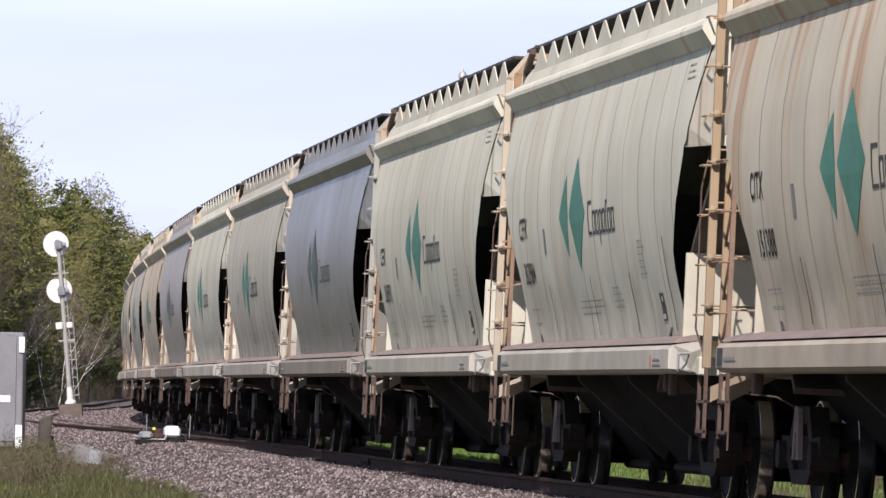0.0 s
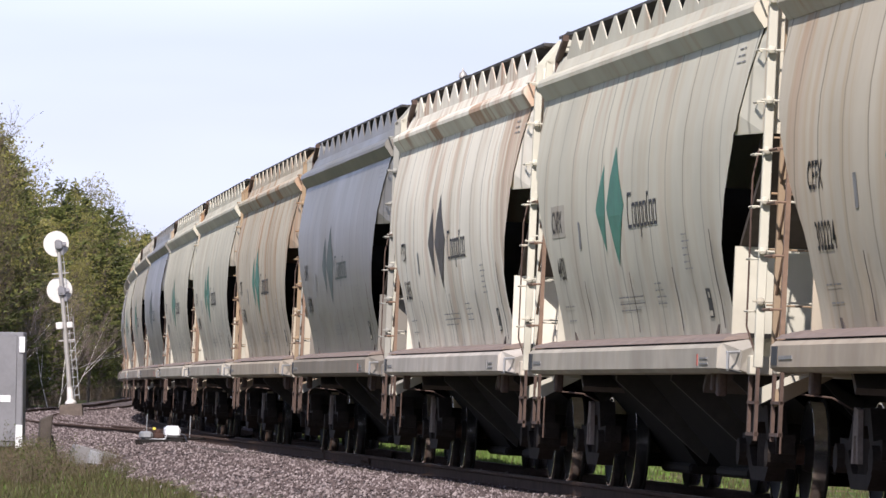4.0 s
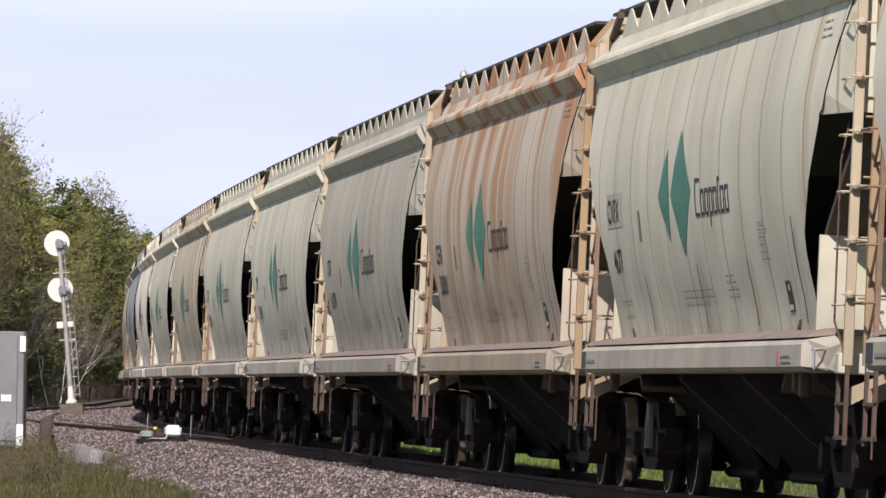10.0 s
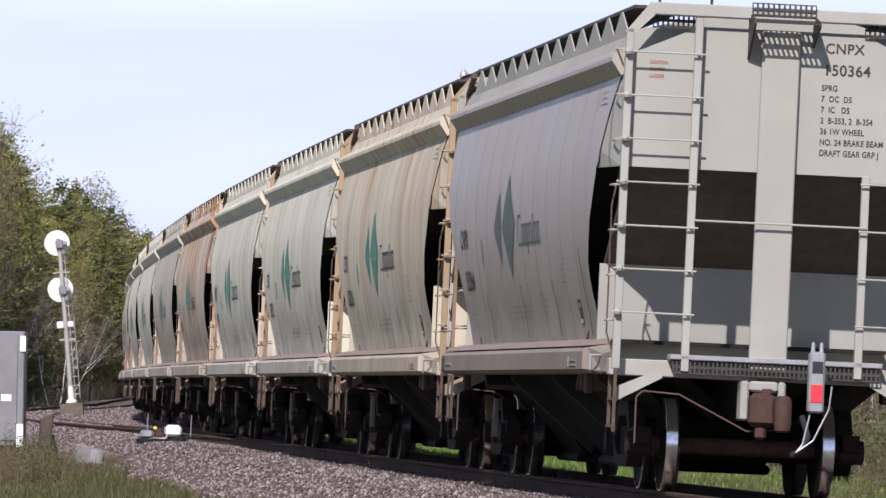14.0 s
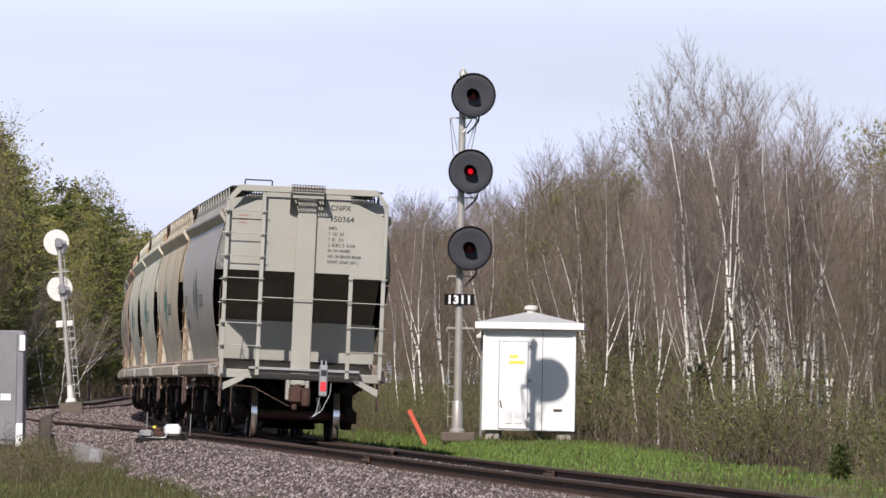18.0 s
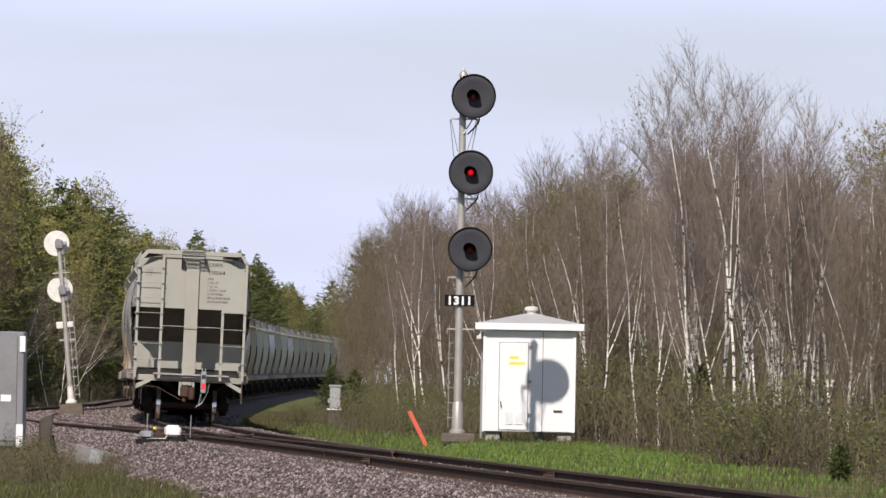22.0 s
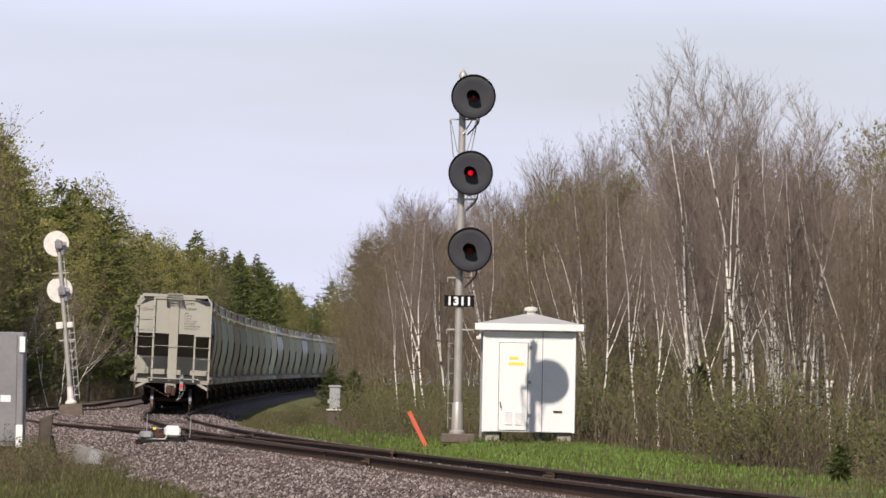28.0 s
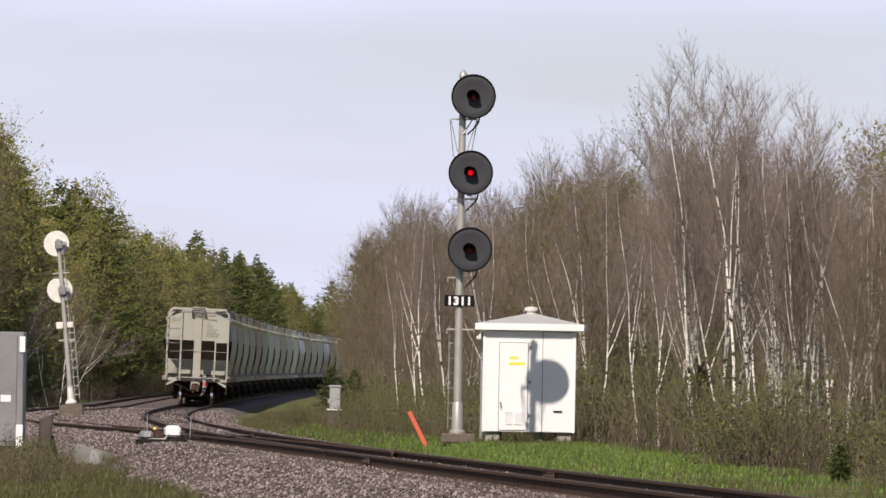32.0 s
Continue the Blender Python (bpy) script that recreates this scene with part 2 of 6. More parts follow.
# ---------- mesh helpers ----------
class Mesh:
    """Collects points and faces of one mesh."""

    def __init__(self):
        self.v, self.f = [], []

    def add(self, verts, faces):
        k = len(self.v)
        self.v.extend(verts)
        self.f.extend([tuple(k + i for i in f) for f in faces])
        return self

    def box(self, x0, x1, y0, y1, z0, z1, c=0.0):
        """A box; c chamfers the upright and lengthwise edges."""
        if c <= 0:
            vs = [(x, y, z) for z in (z0, z1) for y in (y0, y1) for x in (x0, x1)]
            return self.add(vs, [(0, 2, 3, 1), (4, 5, 7, 6), (0, 1, 5, 4), (2, 6, 7, 3), (0, 4, 6, 2), (1, 3, 7, 5)])
        vs = []
        for z, q in ((z0, c), (z0 + c, 0), (z1 - c, 0), (z1, c)):
            a, b, d, e = x0 + q, x1 - q, y0 + q, y1 - q
            vs += [(a + c, d, z), (b - c, d, z), (b, d + c, z), (b, e - c, z), (b - c, e, z), (a + c, e, z), (a, e - c, z), (a, d + c, z)]
        fs = [tuple(range(7, -1, -1)), tuple(range(24, 32))]
        for r in range(3):
            for i in range(8):
                j = (i + 1) % 8
                fs.append((r * 8 + i, r * 8 + j, r * 8 + 8 + j, r * 8 + 8 + i))
        return self.add(vs, fs)

    def tube(self, p, q, r0, r1=None, n=6, caps=True):
        p, q = Vector(p), Vector(q)
        r1 = r0 if r1 is None else r1
        d = (q - p).normalized() if (q - p).length > 1e-9 else Vector((0, 0, 1))
        u = d.cross(Vector((0.0, 0.0, 1.0)) if abs(d.z) < 0.9 else Vector((1.0, 0.0, 0.0))).normalized()
        w = d.cross(u)
        vs = []
        for c, r in ((p, r0), (q, r1)):
            vs += [tuple(c + (u * math.cos(2 * math.pi * i / n) + w * math.sin(2 * math.pi * i / n)) * r) for i in range(n)]
        fs = [(i, (i + 1) % n, n + (i + 1) % n, n + i) for i in range(n)]
        if caps:
            fs += [tuple(range(n - 1, -1, -1)), tuple(range(n, 2 * n))]
        return self.add(vs, fs)

    def rod(self, pts, r, n=6):
        for a, b in zip(pts, pts[1:]):
            self.tube(a, b, r, r, n)
        return self

    def lathe(self, profile, n=20, centre=(0, 0, 0), axis="z", caps=True):
        """Turns (radius, height) pairs about an axis."""
        vs, fs = [], []
        for r, h in profile:
            for i in range(n):
                a = 2 * math.pi * i / n
                c, s = r * math.cos(a), r * math.sin(a)
                p = (c, s, h) if axis == "z" else ((c, h, s) if axis == "y" else (h, c, s))
                vs.append(tuple(p[k] + centre[k] for k in range(3)))
        for j in range(len(profile) - 1):
            for i in range(n):
                k = (i + 1) % n
                fs.append((j * n + i, j * n + k, j * n + n + k, j * n + n + i))
        if caps:
            fs += [tuple(range(n - 1, -1, -1)), tuple(range(len(vs) - n, len(vs)))]
        return self.add(vs, fs)

    def prism(self, poly, a, b, axis="y"):
        """A polygon pushed from a to b along an axis; its points are (x, z), (y, z) or (x, y) pairs."""
        put = {"y": lambda p, t: (p[0], t, p[1]), "x": lambda p, t: (t, p[0], p[1]), "z": lambda p, t: (p[0], p[1], t)}[axis]
        n = len(poly)
        vs = [put(p, a) for p in poly] + [put(p, b) for p in poly]
        return self.add(vs, [tuple(range(n)), tuple(range(2 * n - 1, n - 1, -1))] + [(i, n + i, n + (i + 1) % n, (i + 1) % n) for i in range(n)])

    def turned(self, m):
        self.v = [tuple(m @ Vector(p)) for p in self.v]
        return self

    def data(self, name, material, smooth=False):
        me = bpy.data.meshes.new(name)
        me.from_pydata(self.v, [], self.f)
        bm = bmesh.new()
        bm.from_mesh(me)
        bmesh.ops.recalc_face_normals(bm, faces=bm.faces)
        bm.to_mesh(me)
        bm.free()
        for mat in (material if isinstance(material, (list, tuple)) else [material]):
            me.materials.append(mat)
        if smooth:
            me.shade_smooth()
            me.set_sharp_from_angle(angle=radians(38))
        return me


def part(name, mesh, material, parent=None, label="", smooth=False, at=None):
    ob = new(name, mesh if isinstance(mesh, bpy.types.Mesh) else mesh.data(name, material, smooth))
    if parent is not None:
        ob.parent = parent
    if at is not None:
        ob.matrix_basis = at
    if label:
        ob["label"] = label
    return ob


def thing(name, m, label, category, group="", kind=""):
    ob = new(name)
    ob.matrix_basis = m
    return tagged(ob, label, category, group, kind)


LETTERS = {}


def letters(text, bold=0.0):
    """Flat lettering one unit high in Blender's own font, made once for each text."""
    if (text, bold) not in LETTERS:
        cu = bpy.data.curves.new("lettering", "FONT")
        cu.body, cu.size, cu.space_character, cu.offset, cu.extrude = text, 1.0, 1.06, bold, 0.004
        tmp = new("lettering", cu)
        LETTERS[text, bold] = bpy.data.meshes.new_from_object(tmp.evaluated_get(bpy.context.evaluated_depsgraph_get()))
        bpy.data.objects.remove(tmp)
        bpy.data.curves.remove(cu)
    return LETTERS[text, bold].copy()


def writing(name, text, size, material, parent, at, label="", squeeze=1.0, bold=0.0):
    """Letters as flat raised shapes."""
    me = letters(text, bold)
    me.transform(Matrix.Diagonal((size * squeeze, size, 0.6, 1)))
    me.materials.clear()
    me.materials.append(material)
    return part(name, me, None, parent, label, at=at)


END_LINES = ("SPRG", "7  OC  D5", "7  IC   D5", "2  B-353, 2  B-354", "36 1W WHEEL", "NO. 24 BRAKE BEAM", "DRAFT GEAR GRP J")
CAUTION_LINES = ("CAUTION", "NO SIDE", "LADDER")
for text in ("CNPX", "CEFX", "CITX", "PTEX", "150364", "302736", "302753", "4677", "302001", "151779", "151410", "302106", "302224", "4450", "21835", "150596", "151388", "302984", "302973", *END_LINES, *CAUTION_LINES):
    letters(text)
    letters(text, 0.012)
letters("1", 0.045)
letters("3", 0.045)


# ---------- the line of the track ----------
def slope(y):
    if y < -60:
        return -0.1345
    if y < 345:
        return -0.0107 + (y - 352) * 3.0e-4
    return slope(344.999) + (y - 345) * 0.9e-4


TY = np.arange(-330.0, 1000.1, 1.0)
TS = np.array([slope(y) for y in TY])
TX = np.concatenate([[0], np.cumsum((TS[1:] + TS[:-1]) / 2)])
TX += 2.14 - np.interp(82.2, TY, TX)
TL = np.concatenate([[0], np.cumsum(np.sqrt(1 + ((TS[1:] + TS[:-1]) / 2) ** 2))])
TL -= np.interp(82.2, TY, TL)          # metres along the track from where the last car's end is at 14.6 s
CANT = 1.6


def track_x(y):
    return float(np.interp(y, TY, TX))


def track_z(y):
    if y < 270:
        return 0.0
    if y < 360:
        return (y - 270) ** 2 * 1.7e-5
    return 0.1377 + (y - 360) * 0.00306


def track_pose(s):
    y = float(np.interp(s, TL, TY))
    return pose(track_x(y), y, track_z(y), math.degrees(math.atan((track_z(y + 1) - track_z(y - 1)) / 2)), CANT, -math.degrees(math.atan(slope(y))))


def siding_x(y):
    """The passing track that leaves to the left; its line joins the main one at about 118 m."""
    k = [(105, 0.0), (118, 0.0), (140, -0.35), (161, -1.0), (180, -2.2), (196, -3.2), (220, -4.2), (250, -4.6), (296, -4.5), (350, -3.6), (450, -4.2), (600, -4.4)]
    return track_x(y) + float(np.interp(y, [a for a, b in k], [b for a, b in k]))
# ---------- ground, ballast and track ----------
def left_centre(y):
    return min(0.0, siding_x(y) - track_x(y)) if y > 105 else 0.0


def ground_z(o, y):
    """Height of the ground o metres right of the main track's centre."""
    l = left_centre(y)
    base = track_z(y)
    far_left = -0.62 + 0.30 * min(1.0, max(0.0, (y - 150) / 90))
    right = -0.10 if y > 140 else -0.10 - 0.25 * min(1.0, (140 - y) / 30)
    heap = 0.045 * max(0.0, min(1.0, (y - 132) / 30))      # ballast lies up to the railheads by the side track
    if o < l - 1.75:
        k = min(1.0, (l - 1.75 - o) / 2.0)
        z = -0.150 + heap + (far_left + 0.150 - heap) * k * k * (3 - 2 * k)
    elif o < 1.75:
        z = -0.150 + heap * max(0.0, min(1.0, (-0.85 - o) / 0.5))
    elif o < 2.9:
        z = -0.150 - 0.27 * math.sin((o - 1.75) / 1.15 * math.pi * 0.5)
    else:
        k = min(1.0, (o - 2.9) / 1.0)
        z = -0.42 + (right + 0.42) * k * k * (3 - 2 * k)
    away = max(0.0, abs(o) - 9.0)
    z += 0.045 * noise.noise((o * 0.8, y * 0.5, 0)) * min(1.0, max(0.0, abs(o) - 0.9) / 1.5) + 0.25 * noise.noise((o * 0.05, y * 0.03, 3)) * min(1.0, away / 15)
    return z + base


def is_gravel(o, y):
    l = left_centre(y)
    e = 0.45 * noise.noise((o * 0.5, y * 0.35, 7))
    return max(0.0, min(1.0, (o - (l - 3.55 + e)) / 0.5)) * max(0.0, min(1.0, (2.75 + e - o) / 0.4))


def ground_material():
    n = Nodes("ground_cover")
    v = n.coords(shift=False)
    att = n.add("ShaderNodeAttribute")
    att.attribute_name = "gravel"
    vor = n.add("ShaderNodeTexVoronoi", Scale=17.0)
    n.link(v, vor.inputs["Vector"])
    bw = n.add("ShaderNodeRGBToBW")
    n.link(vor.outputs["Color"], bw.inputs[0])
    stone = n.mix(n.rng(bw.outputs[0], 0.2, 0.8), (0.057, 0.045, 0.044), (0.20, 0.168, 0.165))
    stone = n.mix(n.rng(n.noise(v, 0.6), 0.4, 0.65, 0.0, 0.55), stone, (0.13, 0.105, 0.09))
    mid_dark = n.add("ShaderNodeAttribute")
    mid_dark.attribute_name = "between_rails"
    stone = n.mix(mid_dark.outputs["Fac"], stone, (0.035, 0.029, 0.026))
    soil = n.mix(n.rng(n.noise(v, 1.3), 0.35, 0.65), (0.10, 0.075, 0.045), (0.21, 0.165, 0.095))
    green = n.mix(n.rng(n.noise(v, 9.0), 0.3, 0.7), (0.055, 0.095, 0.020), (0.105, 0.155, 0.036))
    soil = n.mix(n.rng(n.noise(v, 0.42), 0.40, 0.56), soil, green)
    col = n.mix(att.outputs["Fac"], soil, stone)
    h = n.math("ADD", vor.outputs["Distance"], n.noise(v, 24.0))
    n.bump(h, 0.8, 0.03)
    return n.done(col, 0.92, 0.0, 0.2)


def build_ground():
    offs = [-4500, -1500, -500, -200, -100, -60, -40, -30, -24, -20, -17, -15, -13.5] + list(np.arange(-12.5, 9.01, 0.35)) + [10, 12, 14.5, 18, 23, 30, 40, 60, 100, 200, 500, 1500, 4500]
    ys = [-4500, -1500, -500, -200, -100, -40, 0, 30, 50] + list(np.arange(60, 210, 0.9)) + list(np.arange(210, 420, 2.5)) + list(np.arange(420, 900, 12)) + [950, 1200, 1700, 2600, 4500]
    vs, gr = [], []
    for y in ys:
        yc = max(-300, min(980, y))
        for o in offs:
            vs.append((track_x(yc) + o, y, ground_z(o, yc)))
            gr.append(is_gravel(o, yc) if abs(o) < 20 else 0.0)
    n = len(offs)
    fs = [(i * n + j, i * n + j + 1, (i + 1) * n + j + 1, (i + 1) * n + j) for i in range(len(ys) - 1) for j in range(n - 1)]
    me = bpy.data.meshes.new("ground")
    me.from_pydata(vs, [], fs)
    a = me.attributes.new("gravel", "FLOAT", "POINT")
    a.data.foreach_set("value", gr)
    b = me.attributes.new("between_rails", "FLOAT", "POINT")       # ballast is darker between the rails and just beside them
    b.data.foreach_set("value", [0.65 * max(0.0, min(1.0, (1.15 - abs(o)) / 0.4)) for y in ys for o in offs])
    me.materials.append(ground_material())
    me.shade_smooth()
    return tagged(new("ground", me), "gravel ballast, rough grass and leaf litter beside the track", "ground", kind="structure")


build_ground()

RAIL = [(-0.075, -0.172), (0.075, -0.172), (0.072, -0.160), (0.012, -0.145), (0.009, -0.048), (0.036, -0.036), (0.036, -0.008), (0.028, -0.0025), (-0.028, -0.0025), (-0.036, -0.008), (-0.036, -0.036), (-0.009, -0.048), (-0.012, -0.145), (-0.072, -0.160)]


def rail_mesh(line, y0, y1, step, side, head):
    """A rail swept along a line; head: only the polished running face."""
    g = Mesh()
    prof = [(-0.027, -0.002), (-0.027, 0.0), (0.027, 0.0), (0.027, -0.002)] if head else RAIL
    ys = list(np.arange(y0, y1 + 0.01, step))
    n = len(prof)
    for y in ys:
        s = (line(y + 0.5) - line(y - 0.5))
        c = side * 0.754
        dz = -side * 0.754 * math.tan(radians(CANT))
        for a, b in prof:
            g.v.append((line(y) + (c + a), y - (c + a) * s, b + dz + track_z(y)))
    for i in range(len(ys) - 1):
        for k in range(n):
            m = (k + 1) % n
            g.f.append((i * n + k, i * n + m, i * n + n + m, i * n + n + k))
    g.f.append(tuple(range(n)))
    return g


track = thing("track", pose(0, 0, 0), "worn steel main line on gravel ballast curving through woods", "railway track", kind="structure")
for side in (-1, 1):
    r = part("rail", rail_mesh(track_x, -60, 900, 4, side, False), M_RAIL, track, "dark steel rail")
    part("rail_head", rail_mesh(track_x, -60, 900, 4, side, True), M_RAILTOP, r, "polished running face")
siding = thing("siding_track", pose(0, 0, 0), "rusty steel side track leaving the main line", "railway track", kind="structure")
for side, y0 in ((-1, 119), (1, 172)):
    r = part("rail", rail_mesh(siding_x, y0, 600, 2, side, False), M_RAIL, siding, "dark steel rail")
    part("rail_head", rail_mesh(siding_x, y0, 600, 2, side, True), M_RAIL, r, "dull rusty running face")
# closure rail and frog of the turnout
part("closure_rail", rail_mesh(lambda y: siding_x(y), 124, 171.5, 2, 1, False), M_RAIL, siding, "dark steel rail")
for y0, side in ((109.5, -1), (129, 1), (150, -1), (174, 1), (98, 1)):
    g = Mesh().box(-0.055, -0.03, -0.45, 0.45, -0.13, -0.04, 0.006).box(0.03, 0.055, -0.45, 0.45, -0.13, -0.04, 0.006)
    for yy in (-0.36, -0.2, -0.06, 0.06, 0.2, 0.36):
        g.tube((-0.10, yy, -0.09), (0.10, yy, -0.09), 0.018, 0.018, 6)
    part("rail_joint", g, M_RAIL, track, "bolted joint bars", at=pose(track_x(y0) + side * 0.754, y0, -side * 0.02, 0, 0, -math.degrees(math.atan(slope(y0)))))


def tie_mesh(seed, w):
    rnd = random.Random(seed)
    g = Mesh().box(-w / 2, w / 2, -0.115, 0.115, -0.34, -0.165, 0.012)
    g.v = [(x + rnd.uniform(-0.01, 0.01), y + rnd.uniform(-0.008, 0.008), z + rnd.uniform(-0.006, 0.004)) for x, y, z in g.v]
    return g


def lay_ties():
    kinds = [tie_mesh(s, 2.6).data("tie", M_TIE) for s in range(4)]
    longs = [tie_mesh(s + 9, 3.6).data("tie", M_TIE) for s in range(3)]
    rnd = random.Random(2)
    y, far = 78.0, Mesh()
    while y < 560:
        l = left_centre(y)
        wide = -2.0 < l < -0.15
        m = pose(track_x(y) + (l / 2 if wide else 0) + rnd.uniform(-0.04, 0.04), y, track_z(y), 0, CANT, -math.degrees(math.atan(slope(y))) + rnd.uniform(-1, 1))
        if y < 165:
            part("tie", rnd.choice(longs if wide else kinds), None, track, at=m)
        else:
            far.add([tuple(m @ Vector(p)) for p in [(sx * 1.3, sy * 0.115, z) for z in (-0.34, -0.165) for sy in (-1, 1) for sx in (-1, 1)]],
                    [(0, 2, 3, 1), (4, 5, 7, 6), (0, 1, 5, 4), (2, 6, 7, 3), (0, 4, 6, 2), (1, 3, 7, 5)])
        if l <= -2.0:
            m = pose(siding_x(y) + rnd.uniform(-0.04, 0.04), y, track_z(y), 0, 0, rnd.uniform(-1, 4))
            far.add([tuple(m @ Vector(p)) for p in [(sx * 1.3, sy * 0.115, z) for z in (-0.34, -0.165) for sy in (-1, 1) for sx in (-1, 1)]],
                    [(0, 2, 3, 1), (4, 5, 7, 6), (0, 1, 5, 4), (2, 6, 7, 3), (0, 4, 6, 2), (1, 3, 7, 5)])
        y += 0.53
    tagged(part("distant_ties", far, M_TIE, track), kind="stuff")


lay_ties()


def scatter_stones():
    """Loose ballast stones on the shoulders."""
    rnd = np.random.RandomState(5)
    base = np.array([(1, 0, 0), (-1, 0, 0), (0, 1, 0), (0, -1, 0), (0, 0, 1), (0, 0, -0.6)], float)
    tri = [(0, 2, 4), (2, 1, 4), (1, 3, 4), (3, 0, 4), (2, 0, 5), (1, 2, 5), (3, 1, 5), (0, 3, 5)]
    vs, fs, count = [], [], 0
    while count < 112000:
        y = 78 + 150 * rnd.rand() ** 1.2 if count < 96000 else 190 + 150 * rnd.rand()
        o = rnd.uniform(-8.2, 2.7)
        if rnd.rand() > is_gravel(o, y) or (abs(o) < 0.9 and rnd.rand() < 0.7):
            continue
        r = rnd.uniform(0.012, 0.030) * (1.1 if o < -1.5 else 0.9) * (1.0 if y < 190 else 1.7)
        p = base * (r * rnd.uniform(0.7, 1.25, 3)) + rnd.uniform(-0.3, 0.3, (6, 3)) * r
        a = rnd.rand() * 6.28
        c, s = math.cos(a), math.sin(a)
        p = np.stack([p[:, 0] * c - p[:, 1] * s, p[:, 0] * s + p[:, 1] * c, p[:, 2]], 1)
        p += (track_x(y) + o, y, ground_z(o, y) + r * 0.25)
        k = len(vs)
        vs.extend(map(tuple, p))
        fs.extend([(k + i, k + j, k + m) for i, j, m in tri])
        count += 1
    n = Nodes("ballast_stone")
    g = n.add("ShaderNodeNewGeometry")
    ramp = n.add("ShaderNodeValToRGB")
    ramp.color_ramp.elements[0].color, ramp.color_ramp.elements[1].color = (0.047, 0.036, 0.035, 1), (0.34, 0.292, 0.288, 1)
    e = ramp.color_ramp.elements.new(0.55)
    e.color = (0.122, 0.094, 0.092, 1)
    n.link(g.outputs["Random Per Island"], ramp.inputs[0])
    mat = n.done(ramp.outputs[0], 0.85, 0.0, 0.3)
    me = bpy.data.meshes.new("ballast_stones")
    me.from_pydata(vs, [], fs)
    me.materials.append(mat)
    tagged(new("ballast_stones", me), "loose grey-brown crushed stone ballast beside the rails", "ballast", kind="stuff")


scatter_stones()
# ---------- covered hopper car: forward is +y, the rails' top is z = 0 ----------
CAR_L = 17.95
END_Y = 8.52
SEC = [(1.465, 4.08), (1.50, 3.95), (1.575, 3.6), (1.625, 3.25), (1.635, 2.95), (1.615, 2.6), (1.565, 2.25), (1.50, 1.95), (1.43, 1.70), (1.385, 1.46)]


def sheet_end(z):
    """How far the side sheet reaches towards the car's end at a height."""
    if z > 3.12:
        return 8.22 - (3.95 - z) * 0.62
    if z > 3.02:
        return 7.58
    return max(6.50, 7.58 - (3.02 - z) * 1.24)


def side_x(y, z):
    """Half width of the body: bulged in height, each of its thirteen sheets a little dished."""
    x = float(np.interp(z, [s[1] for s in SEC][::-1], [s[0] for s in SEC][::-1]))
    w = abs(math.sin(math.pi * y / 1.234))
    return x - 0.004 * (1 - w ** 0.5)


def side_sheet():
    g = Mesh()
    zs = [4.08, 3.95, 3.8, 3.6, 3.4, 3.25, 3.13, 3.10, 3.03, 3.00, 2.8, 2.6, 2.4, 2.2, 2.05, 1.9, 1.75, 1.6, 1.46]
    ny = 104
    for z in zs:
        e = sheet_end(z)
        for j in range(ny + 1):
            y = -e + 2 * e * j / ny
            g.v.append((-side_x(y, z), y, z))
    for i in range(len(zs) - 1):
        for j in range(ny):
            a = i * (ny + 1) + j
            g.f.append((a, a + 1, a + ny + 2, a + ny + 1))
    return g


def diamond_logo():
    """Two green lozenges side by side: a cut-away one before a whole one."""
    return [[(2.28, 2.69), (1.60, 3.10), (1.50, 2.69), (1.60, 2.27)],
            [(1.40, 2.69), (0.72, 3.25), (0.02, 2.69), (0.72, 2.13)]]


def on_side(y, z, gap=0.008):
    return (-(side_x(y, z) + gap), y, z)


def strip(g, a0, b0, z0, a1, b1, z1, gap):
    """A level strip on the side between two heights, in short pieces that follow the dished sheets."""
    n = max(1, int(abs(b0 - a0) / 0.16))
    for k in range(n):
        s, t = k / n, (k + 1) / n
        g.add([on_side(a0 + (b0 - a0) * s, z0, gap), on_side(a0 + (b0 - a0) * t, z0, gap), on_side(a1 + (b1 - a1) * t, z1, gap), on_side(a1 + (b1 - a1) * s, z1, gap)], [(0, 1, 2, 3)])


def side_patch(poly, steps=12):
    """A flat shape (y, z) laid on the curved side, cut in level strips."""
    g = Mesh()
    zs = [p[1] for p in poly]
    lo, hi = min(zs), max(zs)
    rows = []
    for i in range(steps + 1):
        z = lo + (hi - lo) * (0.002 + 0.996 * i / steps)
        xs = []
        for (y0, z0), (y1, z1) in zip(poly, poly[1:] + poly[:1]):
            if (z0 - z) * (z1 - z) <= 0 and z0 != z1:
                xs.append(y0 + (y1 - y0) * (z - z0) / (z1 - z0))
        rows.append((z, min(xs), max(xs)) if len(xs) < 4 else (z, min(xs), max(xs), *sorted(xs)[1:3]))
    for r0, r1 in zip(rows, rows[1:]):
        if len(r0) == 3 and len(r1) == 3:
            strip(g, r0[1], r0[2], r0[0], r1[1], r1[2], r1[0], 0.005)
        else:
            lo0, lo1 = (r0[3] if len(r0) > 3 else r0[1]), (r1[3] if len(r1) > 3 else r1[1])
            strip(g, r0[1], r0[2], r0[0], r1[1], r1[2], r1[0], 0.005)
    return g


def bars_on_side(boxes, gap=0.006):
    g = Mesh()
    for y0, y1, z0, z1 in boxes:
        for k in range(2):
            a, b = z0 + (z1 - z0) * k / 2, z0 + (z1 - z0) * (k + 1) / 2
            strip(g, y0, y1, a, y0, y1, b, gap)
    return g


def curve_text(me):
    """Bends flat lettering, laid in the (y, z) plane, onto the side; it reads from front to rear."""
    for v in me.vertices:
        y, z = v.co.x, v.co.y
        v.co = Vector(on_side(-y, z, 0.007))
    return me


